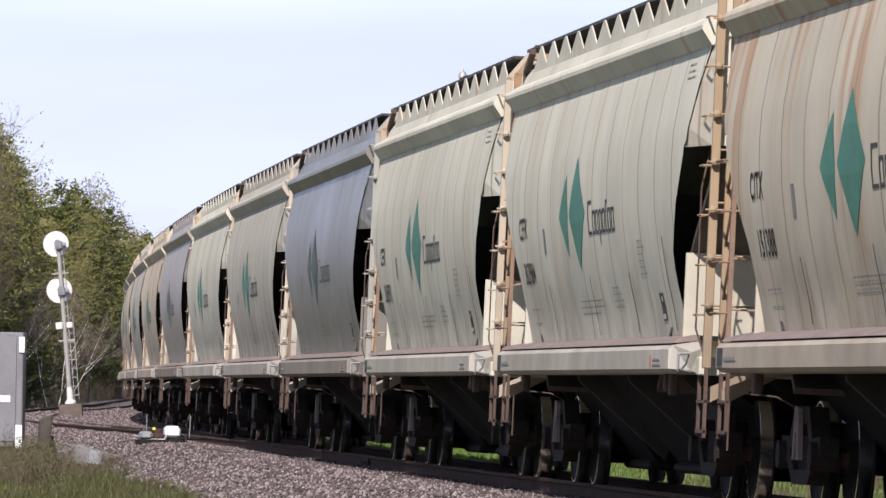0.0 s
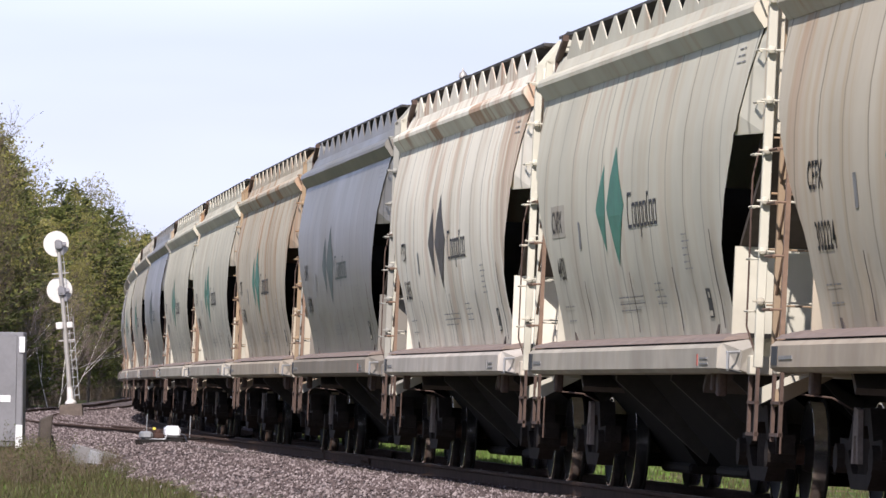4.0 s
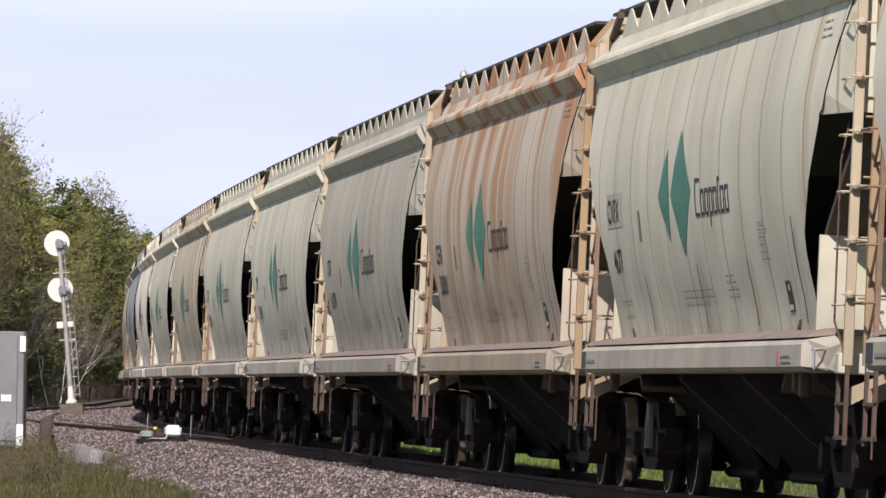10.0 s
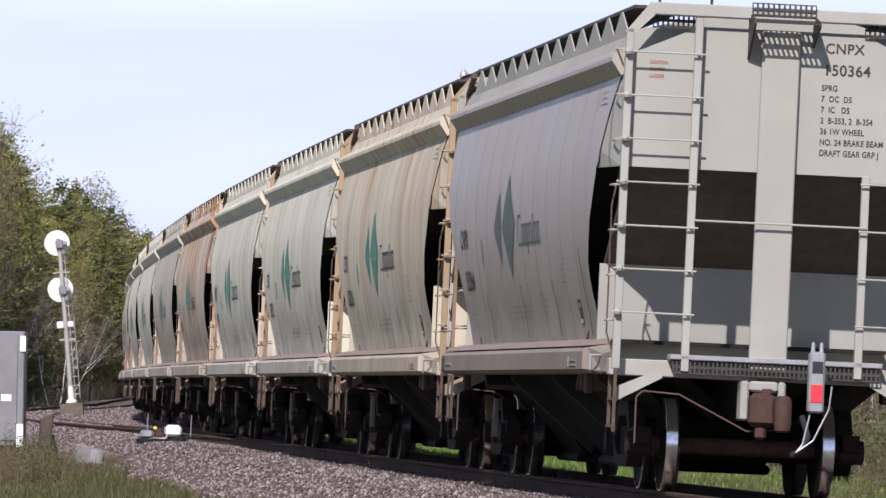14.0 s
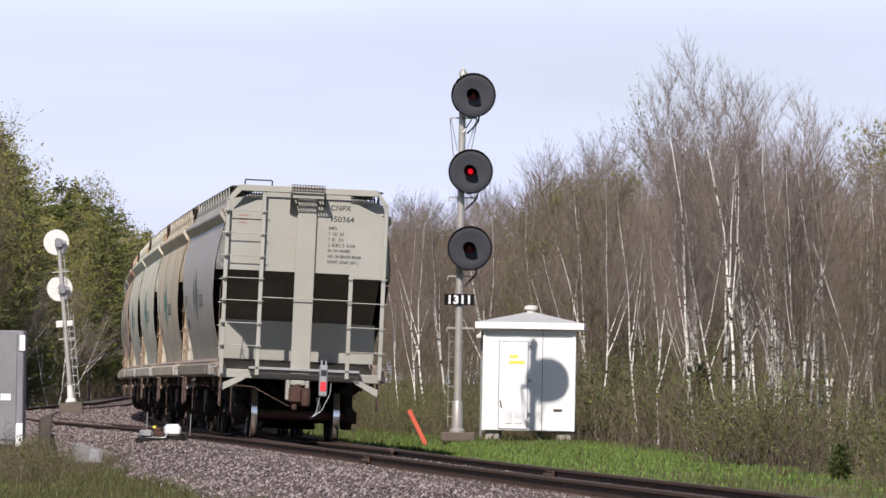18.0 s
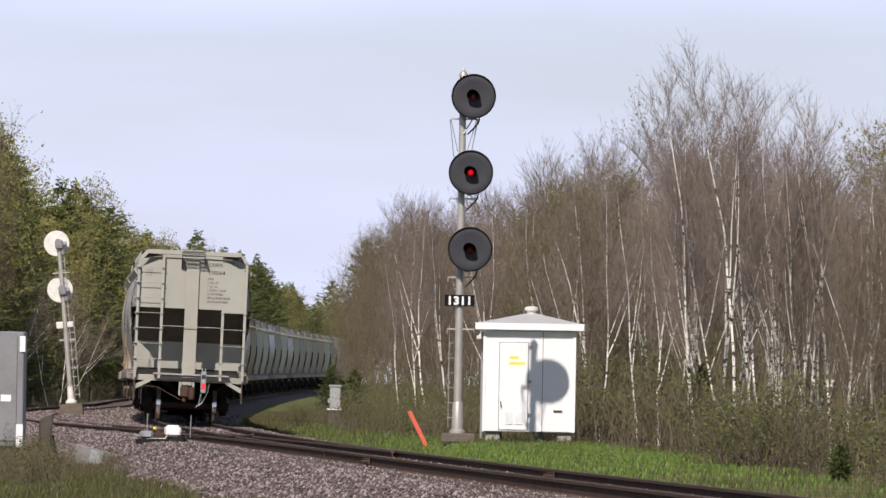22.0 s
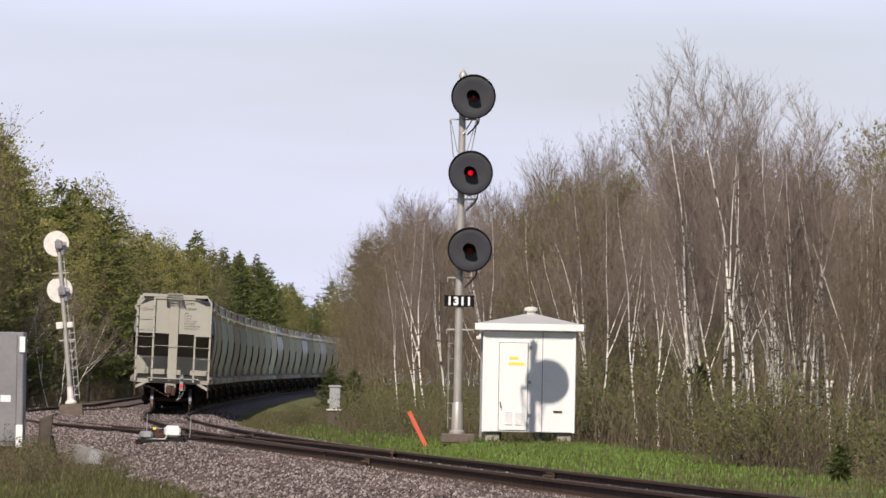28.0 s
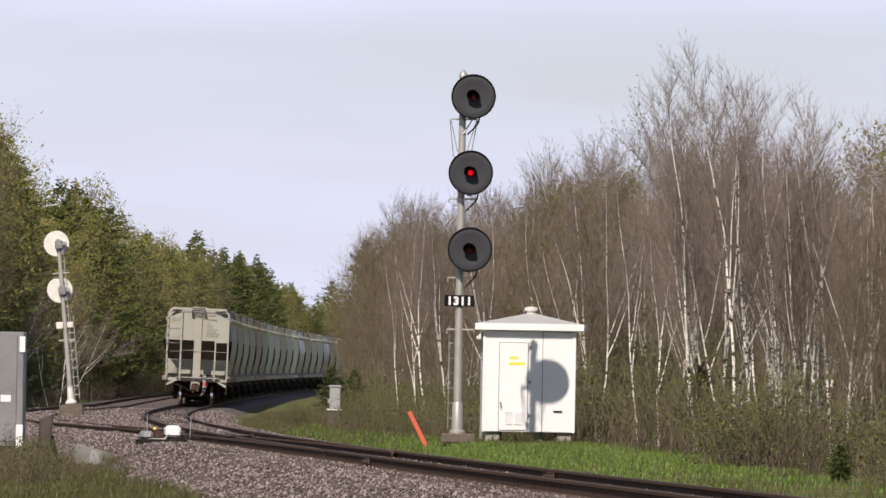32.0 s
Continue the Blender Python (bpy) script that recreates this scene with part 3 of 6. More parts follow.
def text_mesh(body, size, squeeze, y, z):
    me = letters(body, 0.012)
    me.transform(Matrix.Translation((-y, z, 0)) @ Matrix.Diagonal((size * squeeze, size, 0, 1)))
    me.materials.clear()
    me.materials.append(M_INK)
    return curve_text(me)


def perforated(nx, nz, w, h, hole=0.62):
    """A walkway plate with rows of punched slots, in the x-z plane, 1 cm thick."""
    g = Mesh()
    for i in range(nx + 1):
        x = -w / 2 + w * i / nx
        t = w / nx * (1 - hole) / 2
        g.box(max(-w / 2, x - t), min(w / 2, x + t), -0.006, 0.006, 0, h)
    for k in range(nz + 1):
        z = h * k / nz
        t = h / nz * (1 - hole) / 2
        g.box(-w / 2, w / 2, -0.005, 0.005, max(0, z - t), min(h, z + t))
    return g


def own(ob, kind):
    ob["swap"] = kind
    return ob


def car_end(car, turn, split):
    """Everything at one end, seen from outside it: full ladder on its left, short ladder on its right."""
    def p(name, g, mat, label="", smooth=False, kind=""):
        ob = part(name, g.turned(turn), mat, car, label, smooth)
        return own(ob, kind) if kind else ob
    P = PAINT["pale"]
    y = -END_Y
    p("end_panel", Mesh().prism([(-1.49, 3.09), (1.49, 3.09), (1.49, 4.14), (0.85, 4.42), (-0.85, 4.42), (-1.49, 4.14)], y + 0.13, y + 0.17), P, kind="paint")
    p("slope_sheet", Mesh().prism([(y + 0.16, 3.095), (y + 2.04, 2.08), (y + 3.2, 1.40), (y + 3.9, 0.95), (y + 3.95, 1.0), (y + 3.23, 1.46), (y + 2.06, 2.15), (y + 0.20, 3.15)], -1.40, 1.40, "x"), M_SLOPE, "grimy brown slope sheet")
    p("bolster_plate", Mesh().box(-1.45, 1.45, y + 1.82, y + 1.86, 1.20, 2.19), P, kind="paint")
    for s in (-1, 1):
        plate, zs = Mesh(), (3.09, 3.25, 3.45, 3.65, 3.85, 4.08)
        for z in zs:
            e = sheet_end(z) - 0.02
            plate.v += [(s * 1.485, y + 0.132, z), (s * (side_x(e, z) - 0.012), -e, z), (s * 1.46, y + 0.15, z), (s * (side_x(e, z) - 0.03), -e + 0.01, z)]
        for i in range(len(zs) - 1):
            a = i * 4
            plate.f += [(a, a + 1, a + 5, a + 4), (a + 2, a + 6, a + 7, a + 3)]
        p("corner_plate", plate, P, kind="paint")
    post = Mesh().box(-0.18, 0.18, y + 0.05, y + 0.128, 1.20, 4.44, 0.012)
    p("centre_post", post, P, kind="paint")
    p("end_sill", Mesh().box(-1.5, 1.5, y + 0.22, y + 0.42, 1.10, 1.26, 0.01), P, kind="paint")
    p("floor_plate", Mesh().box(-1.45, 1.45, y + 0.42, y + 2.0, 1.16, 1.20), P, kind="paint")
    p("crossover_step", perforated(46, 2, 2.0, 0.13).turned(Matrix.Translation((0.08, y + 0.03, 1.14))), M_BOARD)
    p("crossover_edge", Mesh().box(-0.95, 1.1, y + 0.0, y + 0.22, 1.27, 1.32, 0.008), M_GALV)
    # ladders
    for x in (-1.46, -0.80):
        p("ladder_stile", Mesh().box(x - 0.037, x + 0.037, y, y + 0.07, 1.16, 4.40 if x < -1 else 4.62, 0.006), P, kind="post")
    def each(name, pieces, mat, kind=""):
        """Each piece a part of its own, or all joined on the cars that stay far off."""
        if split:
            for g in pieces:
                p(name, g, mat, kind=kind)
        else:
            g = Mesh()
            for q in pieces:
                g.add(q.v, q.f)
            tagged(p(name, g, mat, kind=kind), kind="stuff")
    each("ladder_rung", [Mesh().rod([(-1.54, y - 0.05, z), (-0.74, y - 0.05, z)], 0.010).rod([(-1.46, y - 0.05, z), (-1.46, y + 0.02, z)], 0.016).lathe([(0.008, -0.036), (0.030, -0.022), (0.036, 0.0), (0.030, 0.022), (0.008, 0.036)], 8, (-1.475, y - 0.05, z), "x").rod([(-0.80, y - 0.05, z), (-0.80, y + 0.02, z)], 0.016) for z in (1.70 + k * 0.413 for k in range(7))], M_PALEPOST, "post")
    for x, top in ((0.86, 3.10), (1.46, 4.40)):
        p("short_ladder_stile", Mesh().box(x - 0.037, x + 0.037, y, y + 0.07, 1.16, top, 0.006), P, kind="post")
    p("ladder_head", Mesh().box(0.86, 1.46, y + 0.01, y + 0.05, 3.03, 3.10), P, kind="post")
    each("short_ladder_rung", [Mesh().rod([(0.80, y - 0.05, 1.66 + k * 0.452), (1.54, y - 0.05, 1.66 + k * 0.452)], 0.010) for k in range(4)], M_PALEPOST, "post")
    p("grab_rail", Mesh().rod([(-0.78, y - 0.03, 2.60), (0.88, y - 0.03, 2.60)], 0.011), M_PALEPOST, kind="post")
    # side grab irons round the corner, and the bent brake rod
    each("grab_iron", [Mesh().rod([(-1.50, y + 0.05, z), (-1.555, y + 0.05, z), (-1.555, y + 0.30, z), (-1.50, y + 0.30, z)], 0.010) for z in (1.62 + k * 0.43 for k in range(7))], M_PALEPOST, "post")
    iron = Mesh()
    for k in range(4):
        z = 1.62 + k * 0.43
        iron.rod([(1.50, y + 0.05, z), (1.58, y + 0.05, z), (1.58, y + 0.52, z), (1.50, y + 0.52, z)], 0.012)
    iron.box(1.46, 1.50, y + 0.46, y + 0.52, 1.2, 3.1)
    for k in range(4):
        iron.rod([(1.48, y + 0.07, 1.3 + 0.45 * k), (1.48, y + 0.48, 1.72 + 0.45 * k)], 0.012)
    p("braced_ladder", iron, M_RUSTPOST)
    p("brake_rod", Mesh().rod([(-1.45, y + 0.5, 3.05), (-1.52, y + 0.42, 2.72), (-1.52, y + 0.40, 1.5), (-1.46, y + 0.3, 1.3)], 0.009), M_STEP)
    # top frame
    p("top_rail", Mesh().box(-1.24, 1.30, y - 0.02, y + 0.12, 4.54, 4.66, 0.01), P, kind="post")
    for x0, x1 in ((-1.46, -1.22), (1.46, 1.28)):
        p("corner_brace", Mesh().prism([(x0 - 0.05, 4.36), (x0 + 0.05, 4.36), (x1 + 0.05, 4.60), (x1 - 0.05, 4.66)], y, y + 0.07), P, kind="post")
    p("end_walkway", perforated(12, 2, 0.62, 0.12).turned(Matrix.Translation((0.0, y - 0.03, 4.58))), M_BOARD)
    p("walkway_tread", perforated(12, 3, 0.60, 0.34).turned(Matrix.Translation((0.0, y - 0.32, 4.50)) @ pose(0, 0, 0, -83, 0, 0)), M_BOARD)
    p("walkway_bracket", Mesh().prism([(y + 0.1, 4.6), (y - 0.34, 4.52), (y - 0.34, 4.48), (y + 0.1, 4.16)], -0.32, -0.30, "x"), M_BOARD)
    p("walkway_bracket", Mesh().prism([(y + 0.1, 4.6), (y - 0.34, 4.52), (y - 0.34, 4.48), (y + 0.1, 4.3)], 0.30, 0.32, "x"), M_BOARD)
    for x in (-1.0, 1.0):
        p("corner_walkway", perforated(9, 2, 0.44, 0.15).turned(Matrix.Translation((x * 1.02, y + 0.1, 4.42))), M_BOARD)
    p("roof_grab", Mesh().rod([(-1.16, y + 0.3, 4.66), (-1.16, y + 0.3, 4.76), (-0.66, y + 0.3, 4.76), (-0.66, y + 0.3, 4.66)], 0.015), M_BOARD)
    for s in ((-1, 1) if split and turn != Matrix.Identity(4) else ()):
        p("roof_stay", Mesh().box(s * 1.43 - 0.03, s * 1.43 + 0.03, y + 0.55, y + 0.63, 4.22, 4.40).prism([(y + 0.55, 4.40), (y + 0.63, 4.36), (y + 1.22, 4.55), (y + 1.22, 4.61)], s * 1.43 - 0.03, s * 1.43 + 0.03, "x"), M_STEP)
        p("stay_plate", perforated(5, 3, 0.46, 0.20).turned(Matrix.Translation((s * 1.36, y + 0.95, 4.25)) @ pose(0, 0, 0, 0, 0, 90)), M_BOARD)
    # steps, sill brackets and cut lever
    for x in (-1.46, 1.46):
        step = Mesh()
        for dy in (0.0, 0.42):
            step.box(x - 0.014, x + 0.014, y + dy, y + dy + 0.06, 0.56 + (0.04 if dy else 0), 1.16)
        step.box(x - 0.02, x + 0.02, y, y + 0.48, 0.60, 0.63).box(x - 0.02, x + 0.02, y, y + 0.48, 0.86, 0.885)
        p("sill_step", step, M_STEP)
        s = 1 if x > 0 else -1
        p("sill_brace", Mesh().prism([(x, 0.98), (x, 0.84), (x - s * 0.46, 1.09), (x - s * 0.46, 1.14), (x - s * 0.36, 1.14)], y + 0.10, y + 0.13), M_PALEPOST, kind="post")
    p("cut_lever", Mesh().rod([(-1.26, y - 0.06, 0.46), (-1.26, y - 0.06, 0.90), (-1.20, y - 0.06, 0.96), (-0.85, y - 0.06, 0.94), (-0.2, y - 0.1, 0.62), (0.1, y - 0.1, 0.64)], 0.009), M_STEP)
    p("striker", Mesh().box(-0.25, -0.17, y + 0.02, y + 0.3, 0.72, 1.10, 0.02).box(0.11, 0.18, y + 0.02, y + 0.3, 0.72, 1.10, 0.02).box(-0.17, 0.11, y + 0.02, y + 0.3, 1.0, 1.10, 0.02), P, "pressed striker frame", kind="paint")
    cp = Mesh().box(-0.13, 0.11, y - 0.22, y + 0.2, 0.72, 0.96, 0.03)
    cp.box(-0.21, 0.04, y - 0.46, y - 0.16, 0.66, 0.99, 0.05).box(0.02, 0.17, y - 0.38, y - 0.16, 0.70, 0.93, 0.04)
    cp.lathe([(0.045, 0.62), (0.075, 0.64), (0.085, 0.70), (0.085, 0.90), (0.07, 0.95), (0.04, 0.97)], 12, (0.10, y - 0.42, 0)).box(-0.15, -0.05, y - 0.42, y - 0.28, 0.54, 0.68, 0.03).box(-0.10, 0.0, y - 0.40, y - 0.30, 0.97, 1.03, 0.015)
    p("coupler", cp, M_COUPLER, smooth=True)
    p("air_hose", Mesh().rod([(0.34, y - 0.02, 0.78), (0.38, y - 0.2, 0.6), (0.30, y - 0.34, 0.45), (0.20, y - 0.42, 0.42)], 0.03), M_BLACK)


def wheel_mesh(s, tread):
    """One wheel of an axle: web and flange, or its bright running tread."""
    c, g = s * 0.755, Mesh()
    if tread:
        return g.lathe([(0.44, c - 0.066), (0.457, c - 0.064), (0.455, c + 0.066), (0.43, c + 0.067)], 28, (0, 0, 0), "x", False)
    i = c - s * 0.075
    return g.lathe([(0.10, i), (0.40, i), (0.482, i + s * 0.004), (0.482, i + s * 0.02), (0.448, i + s * 0.03), (0.448, c + s * 0.05), (0.40, c + s * 0.062), (0.36, c + s * 0.04), (0.16, c), (0.13, c + s * 0.09), (0.10, c + s * 0.09)], 28, (0, 0, 0), "x")


def side_frame(s):
    """Cast truck side frame with its window, bearing boxes and springs."""
    g = Mesh()
    x0, x1 = s * 0.94, s * 1.10
    outer = [(-1.06, 0.62), (-0.62, 0.60), (-0.40, 0.86), (0.40, 0.86), (0.62, 0.60), (1.06, 0.62), (1.06, 0.46), (0.70, 0.40), (0.42, 0.22), (-0.42, 0.22), (-0.70, 0.40), (-1.06, 0.46)]
    inner = [(-0.62, 0.52), (-0.50, 0.53), (-0.30, 0.72), (0.30, 0.72), (0.50, 0.53), (0.62, 0.52), (0.60, 0.50), (0.52, 0.44), (0.34, 0.34), (-0.34, 0.34), (-0.52, 0.44), (-0.60, 0.50)]
    n = len(outer)
    vs = [(x, a, b) for x in (x0, x1) for ring in (outer, inner) for a, b in ring]
    fs = []
    for i in range(n):
        j = (i + 1) % n
        fs += [(i, j, n + j, n + i), (2 * n + i, 3 * n + i, 3 * n + j, 2 * n + j), (i, 2 * n + i, 2 * n + j, j), (n + i, n + j, 3 * n + j, 3 * n + i)]
    g.add(vs, fs)
    for y in (-0.89, 0.89):
        g.tube((s * 0.92, y, 0.457), (s * 1.16, y, 0.457), 0.13, 0.12, 10)
    for y in (-0.16, 0.0, 0.16):
        g.tube((s * 1.02, y, 0.34), (s * 1.02, y, 0.62), 0.07, 0.07, 8)
    return g


def markings(car, split):
    """What is painted and riveted on the left side."""
    for poly in diamond_logo():
        part("green_emblem", side_patch(poly), M_GREEN, car, "faded lozenge")
    # the owner's name as plain blocks of its size
    word, yy = [], -0.26
    for w, z0, z1 in ((0.32, 2.46, 2.79), (0.22, 2.46, 2.69), (0.21, 2.46, 2.69), (0.22, 2.36, 2.69), (0.23, 2.46, 2.69), (0.13, 2.46, 2.77), (0.22, 2.46, 2.69), (0.22, 2.46, 2.69)):
        word.append([(yy - w, yy, z1 - 0.03, z1), (yy - w, yy, 2.46, 2.49), (yy - 0.05, yy, z0, z1 - 0.03)] + ([(yy - w, yy - w + 0.046, 2.49, min(z1 - 0.03, 2.66))] if 0.2 < w < 0.3 else []))
        yy -= w + 0.055
    if split:
        for block in word:
            part("word_block", bars_on_side(block), M_INK, car, "black block of a word")
    else:
        tagged(part("word_block", bars_on_side([b for block in word for b in block]), M_INK, car), kind="stuff")
    small, rnd = [], random.Random(4)
    for y0, z0, rows, w in ((1.3, 1.84, 3, 1.9), (-1.6, 1.94, 4, 0.65), (-4.0, 2.34, 6, 0.5), (5.9, 1.80, 1, 0.9), (5.8, 1.66, 1, 0.7), (-7.05, 3.84, 3, 0.5)):
        for k in range(rows):
            b = y0
            while b > y0 - w * rnd.uniform(0.75, 1.0):
                a = rnd.uniform(0.10, 0.26)
                small.append((b - a, b, z0 - k * 0.06 - 0.013, z0 - k * 0.06))
                b -= a + 0.05
    tagged(part("stencil_line", bars_on_side(small), M_INKGREY, car), kind="stuff")
    for y0, y1, z0, z1, mat in ((-5.32, -5.02, 1.60, 1.85, M_INK), (3.68, 3.84, 2.34, 2.60, M_INKGREY)):
        part("stencil_box", bars_on_side([(y0, y1, z0, z1)]), mat, car)
    for box in ((-5.28, -5.06, 1.615, 1.66), (-5.28, -5.17, 1.77, 1.82)):
        part("stencil_gap", bars_on_side([box], 0.011), PAINT["pale"], car)
    for y0, z1 in (((3.6, 2.02), (-0.1, 2.06), (-3.3, 2.06), (-6.10, 2.34)) if split else ()):
        part("vibrator_bracket", bars_on_side([(y0, y0 + 0.05, 1.50, (1.5 + z1) / 2), (y0, y0 + 0.05, (1.5 + z1) / 2, z1)], 0.03), M_STEP, car)
    part("sill_plate", Mesh().box(-1.667, -1.660, 7.0, 7.3, 1.165, 1.315), M_INK, car, "black plate on the sill")
    tagged(part("sill_stencil", Mesh().box(-1.668, -1.660, 6.2, 6.9, 1.21, 1.24), M_INKGREY, car), kind="stuff")
    part("bolster_end", Mesh().prism([(5.98, 0.42), (6.05, 0.84), (6.26, 0.86), (6.33, 0.42), (6.23, 0.42), (6.20, 0.64), (6.10, 0.64), (6.08, 0.42)], -1.145, -1.105, "x"), M_DUSTCAST, car, "dust-pale cast end")
    part("reflector", Mesh().box(-1.668, -1.660, -6.18, -6.12, 1.17, 1.27), M_REDMARK, car)
    tagged(part("sill_stencil", Mesh().box(-1.668, -1.660, -6.85, -6.3, 1.18, 1.196).box(-1.668, -1.660, -6.8, -6.3, 1.225, 1.241), M_INKGREY, car), kind="stuff")


AXLE = Mesh().tube((-0.98, 0, 0), (0.98, 0, 0), 0.085, 0.085, 12).data("axle", M_AXLE, True)
WHEELS = [wheel_mesh(s, False).data("wheel", M_WHEEL, True) for s in (-1, 1)]
TREADS = [wheel_mesh(s, True).data("wheel_tread", M_TREAD, True) for s in (-1, 1)]


def build_car(split):
    car = thing("hopper_car", pose(0, 0, 0), "", "freight car", "hopper cars of the train")
    P = PAINT["pale"]
    half = pose(0, 0, 0, 0, 0, 180)
    for m in (Matrix.Identity(4), half):
        own(part("side_sheet", side_sheet().turned(m), P, car, "curved steel side with weld seams", True), "paint")
        sill = Mesh().prism([(-1.40, 1.40), (-1.62, 1.36), (-1.66, 1.32), (-1.66, 1.15), (-1.61, 1.115), (-1.40, 1.11)], -7.4, 7.4)
        for s in (-1, 1):     # pressed end of the sill, drawn inwards
            sill.add([(-1.40, s * 7.4, 1.40), (-1.62, s * 7.4, 1.36), (-1.66, s * 7.4, 1.15), (-1.40, s * 7.4, 1.11), (-1.40, s * 7.78, 1.34), (-1.50, s * 7.78, 1.30), (-1.50, s * 7.7, 1.14), (-1.40, s * 7.7, 1.11)],
                     [(0, 1, 5, 4), (1, 2, 6, 5), (2, 3, 7, 6), (4, 5, 6, 7)])
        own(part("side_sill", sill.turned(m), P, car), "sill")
        own(part("sill_ledge", Mesh().prism([(-1.38, 1.46), (-1.58, 1.412), (-1.63, 1.375), (-1.40, 1.405)], -7.38, 7.38).turned(m), M_LEDGE, car, "dust-pink ledge"), "")
        eave = Mesh().prism([(-1.46, 4.24), (-1.575, 4.17), (-1.60, 4.13), (-1.60, 4.09), (-1.505, 3.955), (-1.44, 4.0)], -8.30, 8.30)
        own(part("eave", eave.turned(m), P, car), "paint")
        # saw-tooth plate under the walkway
        tooth = Mesh()
        n = 13
        for k in range(n):
            a, b = -7.9 + 15.1 * k / n, -7.9 + 15.1 * (k + 1) / n
            tooth.prism([(a, 4.22), (b, 4.22), (b, 4.40), (a + (b - a) * 0.54, 4.61), (a + (b - a) * 0.46, 4.61), (a, 4.40)], -1.42, -1.405, "x")
        own(part("tooth_plate", tooth.turned(m), P, car), "paint")
        part("roof_walkway", Mesh().box(-1.40, -0.88, -8.25, 8.25, 4.61, 4.64).turned(m), M_BOARD, car)
        for y0, y1, z0 in (((-6.35, -6.18, 0.80), (-5.95, -5.83, 0.84), (6.2, 6.36, 0.82)) if split else ()):
            part("jacking_pad", Mesh().box(-1.50, -1.42, y0, y1, z0 + 0.12, 1.13, 0.015).turned(m), M_STEP, car)
        if m != half:
            markings(car, split)
        part("valve_handle", Mesh().rod([(-1.40, -7.7, 1.3), (-1.62, -7.74, 1.28), (-1.64, -7.95, 1.28), (-1.64, -7.95, 1.14), (-1.5, -7.7, 1.12)], 0.014).turned(m), M_GALV, car)
        for yy in (-6.15, 6.15):
            part("side_frame", side_frame(-1).turned(Matrix.Translation((0, yy, 0))).turned(m), M_FRAME, car)
    roof = Mesh().prism([(-1.48, 4.20), (-1.40, 4.40), (-0.7, 4.56), (0.7, 4.56), (1.40, 4.40), (1.48, 4.20)], -8.18, 8.18)
    own(part("roof", roof, P, car), "paint")
    part("hatch_cover", Mesh().box(-0.32, 0.32, -7.2, 7.2, 4.56, 4.72, 0.03), PAINT["grey"], car)
    part("centre_sill", Mesh().box(-0.22, 0.22, -8.1, 8.1, 0.72, 1.12), M_STEEL_DARK, car)
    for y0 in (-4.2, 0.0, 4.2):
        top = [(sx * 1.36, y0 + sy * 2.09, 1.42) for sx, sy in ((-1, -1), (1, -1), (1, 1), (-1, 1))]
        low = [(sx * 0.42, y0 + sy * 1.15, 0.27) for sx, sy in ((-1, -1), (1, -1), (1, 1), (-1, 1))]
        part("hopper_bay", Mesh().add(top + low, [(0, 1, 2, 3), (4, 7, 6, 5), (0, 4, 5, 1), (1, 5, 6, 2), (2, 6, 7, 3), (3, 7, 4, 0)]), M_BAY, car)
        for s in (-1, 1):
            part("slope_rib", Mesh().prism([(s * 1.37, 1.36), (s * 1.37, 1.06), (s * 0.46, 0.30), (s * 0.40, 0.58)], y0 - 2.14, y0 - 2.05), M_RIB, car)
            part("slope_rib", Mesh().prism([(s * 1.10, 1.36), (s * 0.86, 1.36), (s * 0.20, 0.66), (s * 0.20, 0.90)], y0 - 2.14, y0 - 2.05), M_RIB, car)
        part("outlet_gate", Mesh().box(-0.5, 0.5, y0 - 1.1, y0 + 1.1, 0.19, 0.29, 0.03), M_TRUCK, car)
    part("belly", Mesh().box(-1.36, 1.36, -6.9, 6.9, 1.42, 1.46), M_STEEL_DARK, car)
    for y0 in (-6.15, 6.15):
        part("truck_bolster", Mesh().box(-0.98, 0.98, y0 - 0.2, y0 + 0.2, 0.50, 0.74, 0.04), M_TRUCK, car)
        for dy in ((-0.36, 0.30) if split else ()):
            part("brake_beam", Mesh().box(-0.7, 0.7, y0 + dy, y0 + dy + 0.06, 0.32, 0.42), M_TRUCK, car)
        for dy in (-0.89, 0.89):
            ax = part("axle", AXLE, None, car, at=pose(0, y0 + dy, 0.457))
            for i in (0, 1):
                part("wheel", WHEELS[i], None, ax)
                part("wheel_tread", TREADS[i], None, ax, "bright worn tread")
    car_end(car, Matrix.Identity(4), split)
    car_end(car, half, split)
    return car


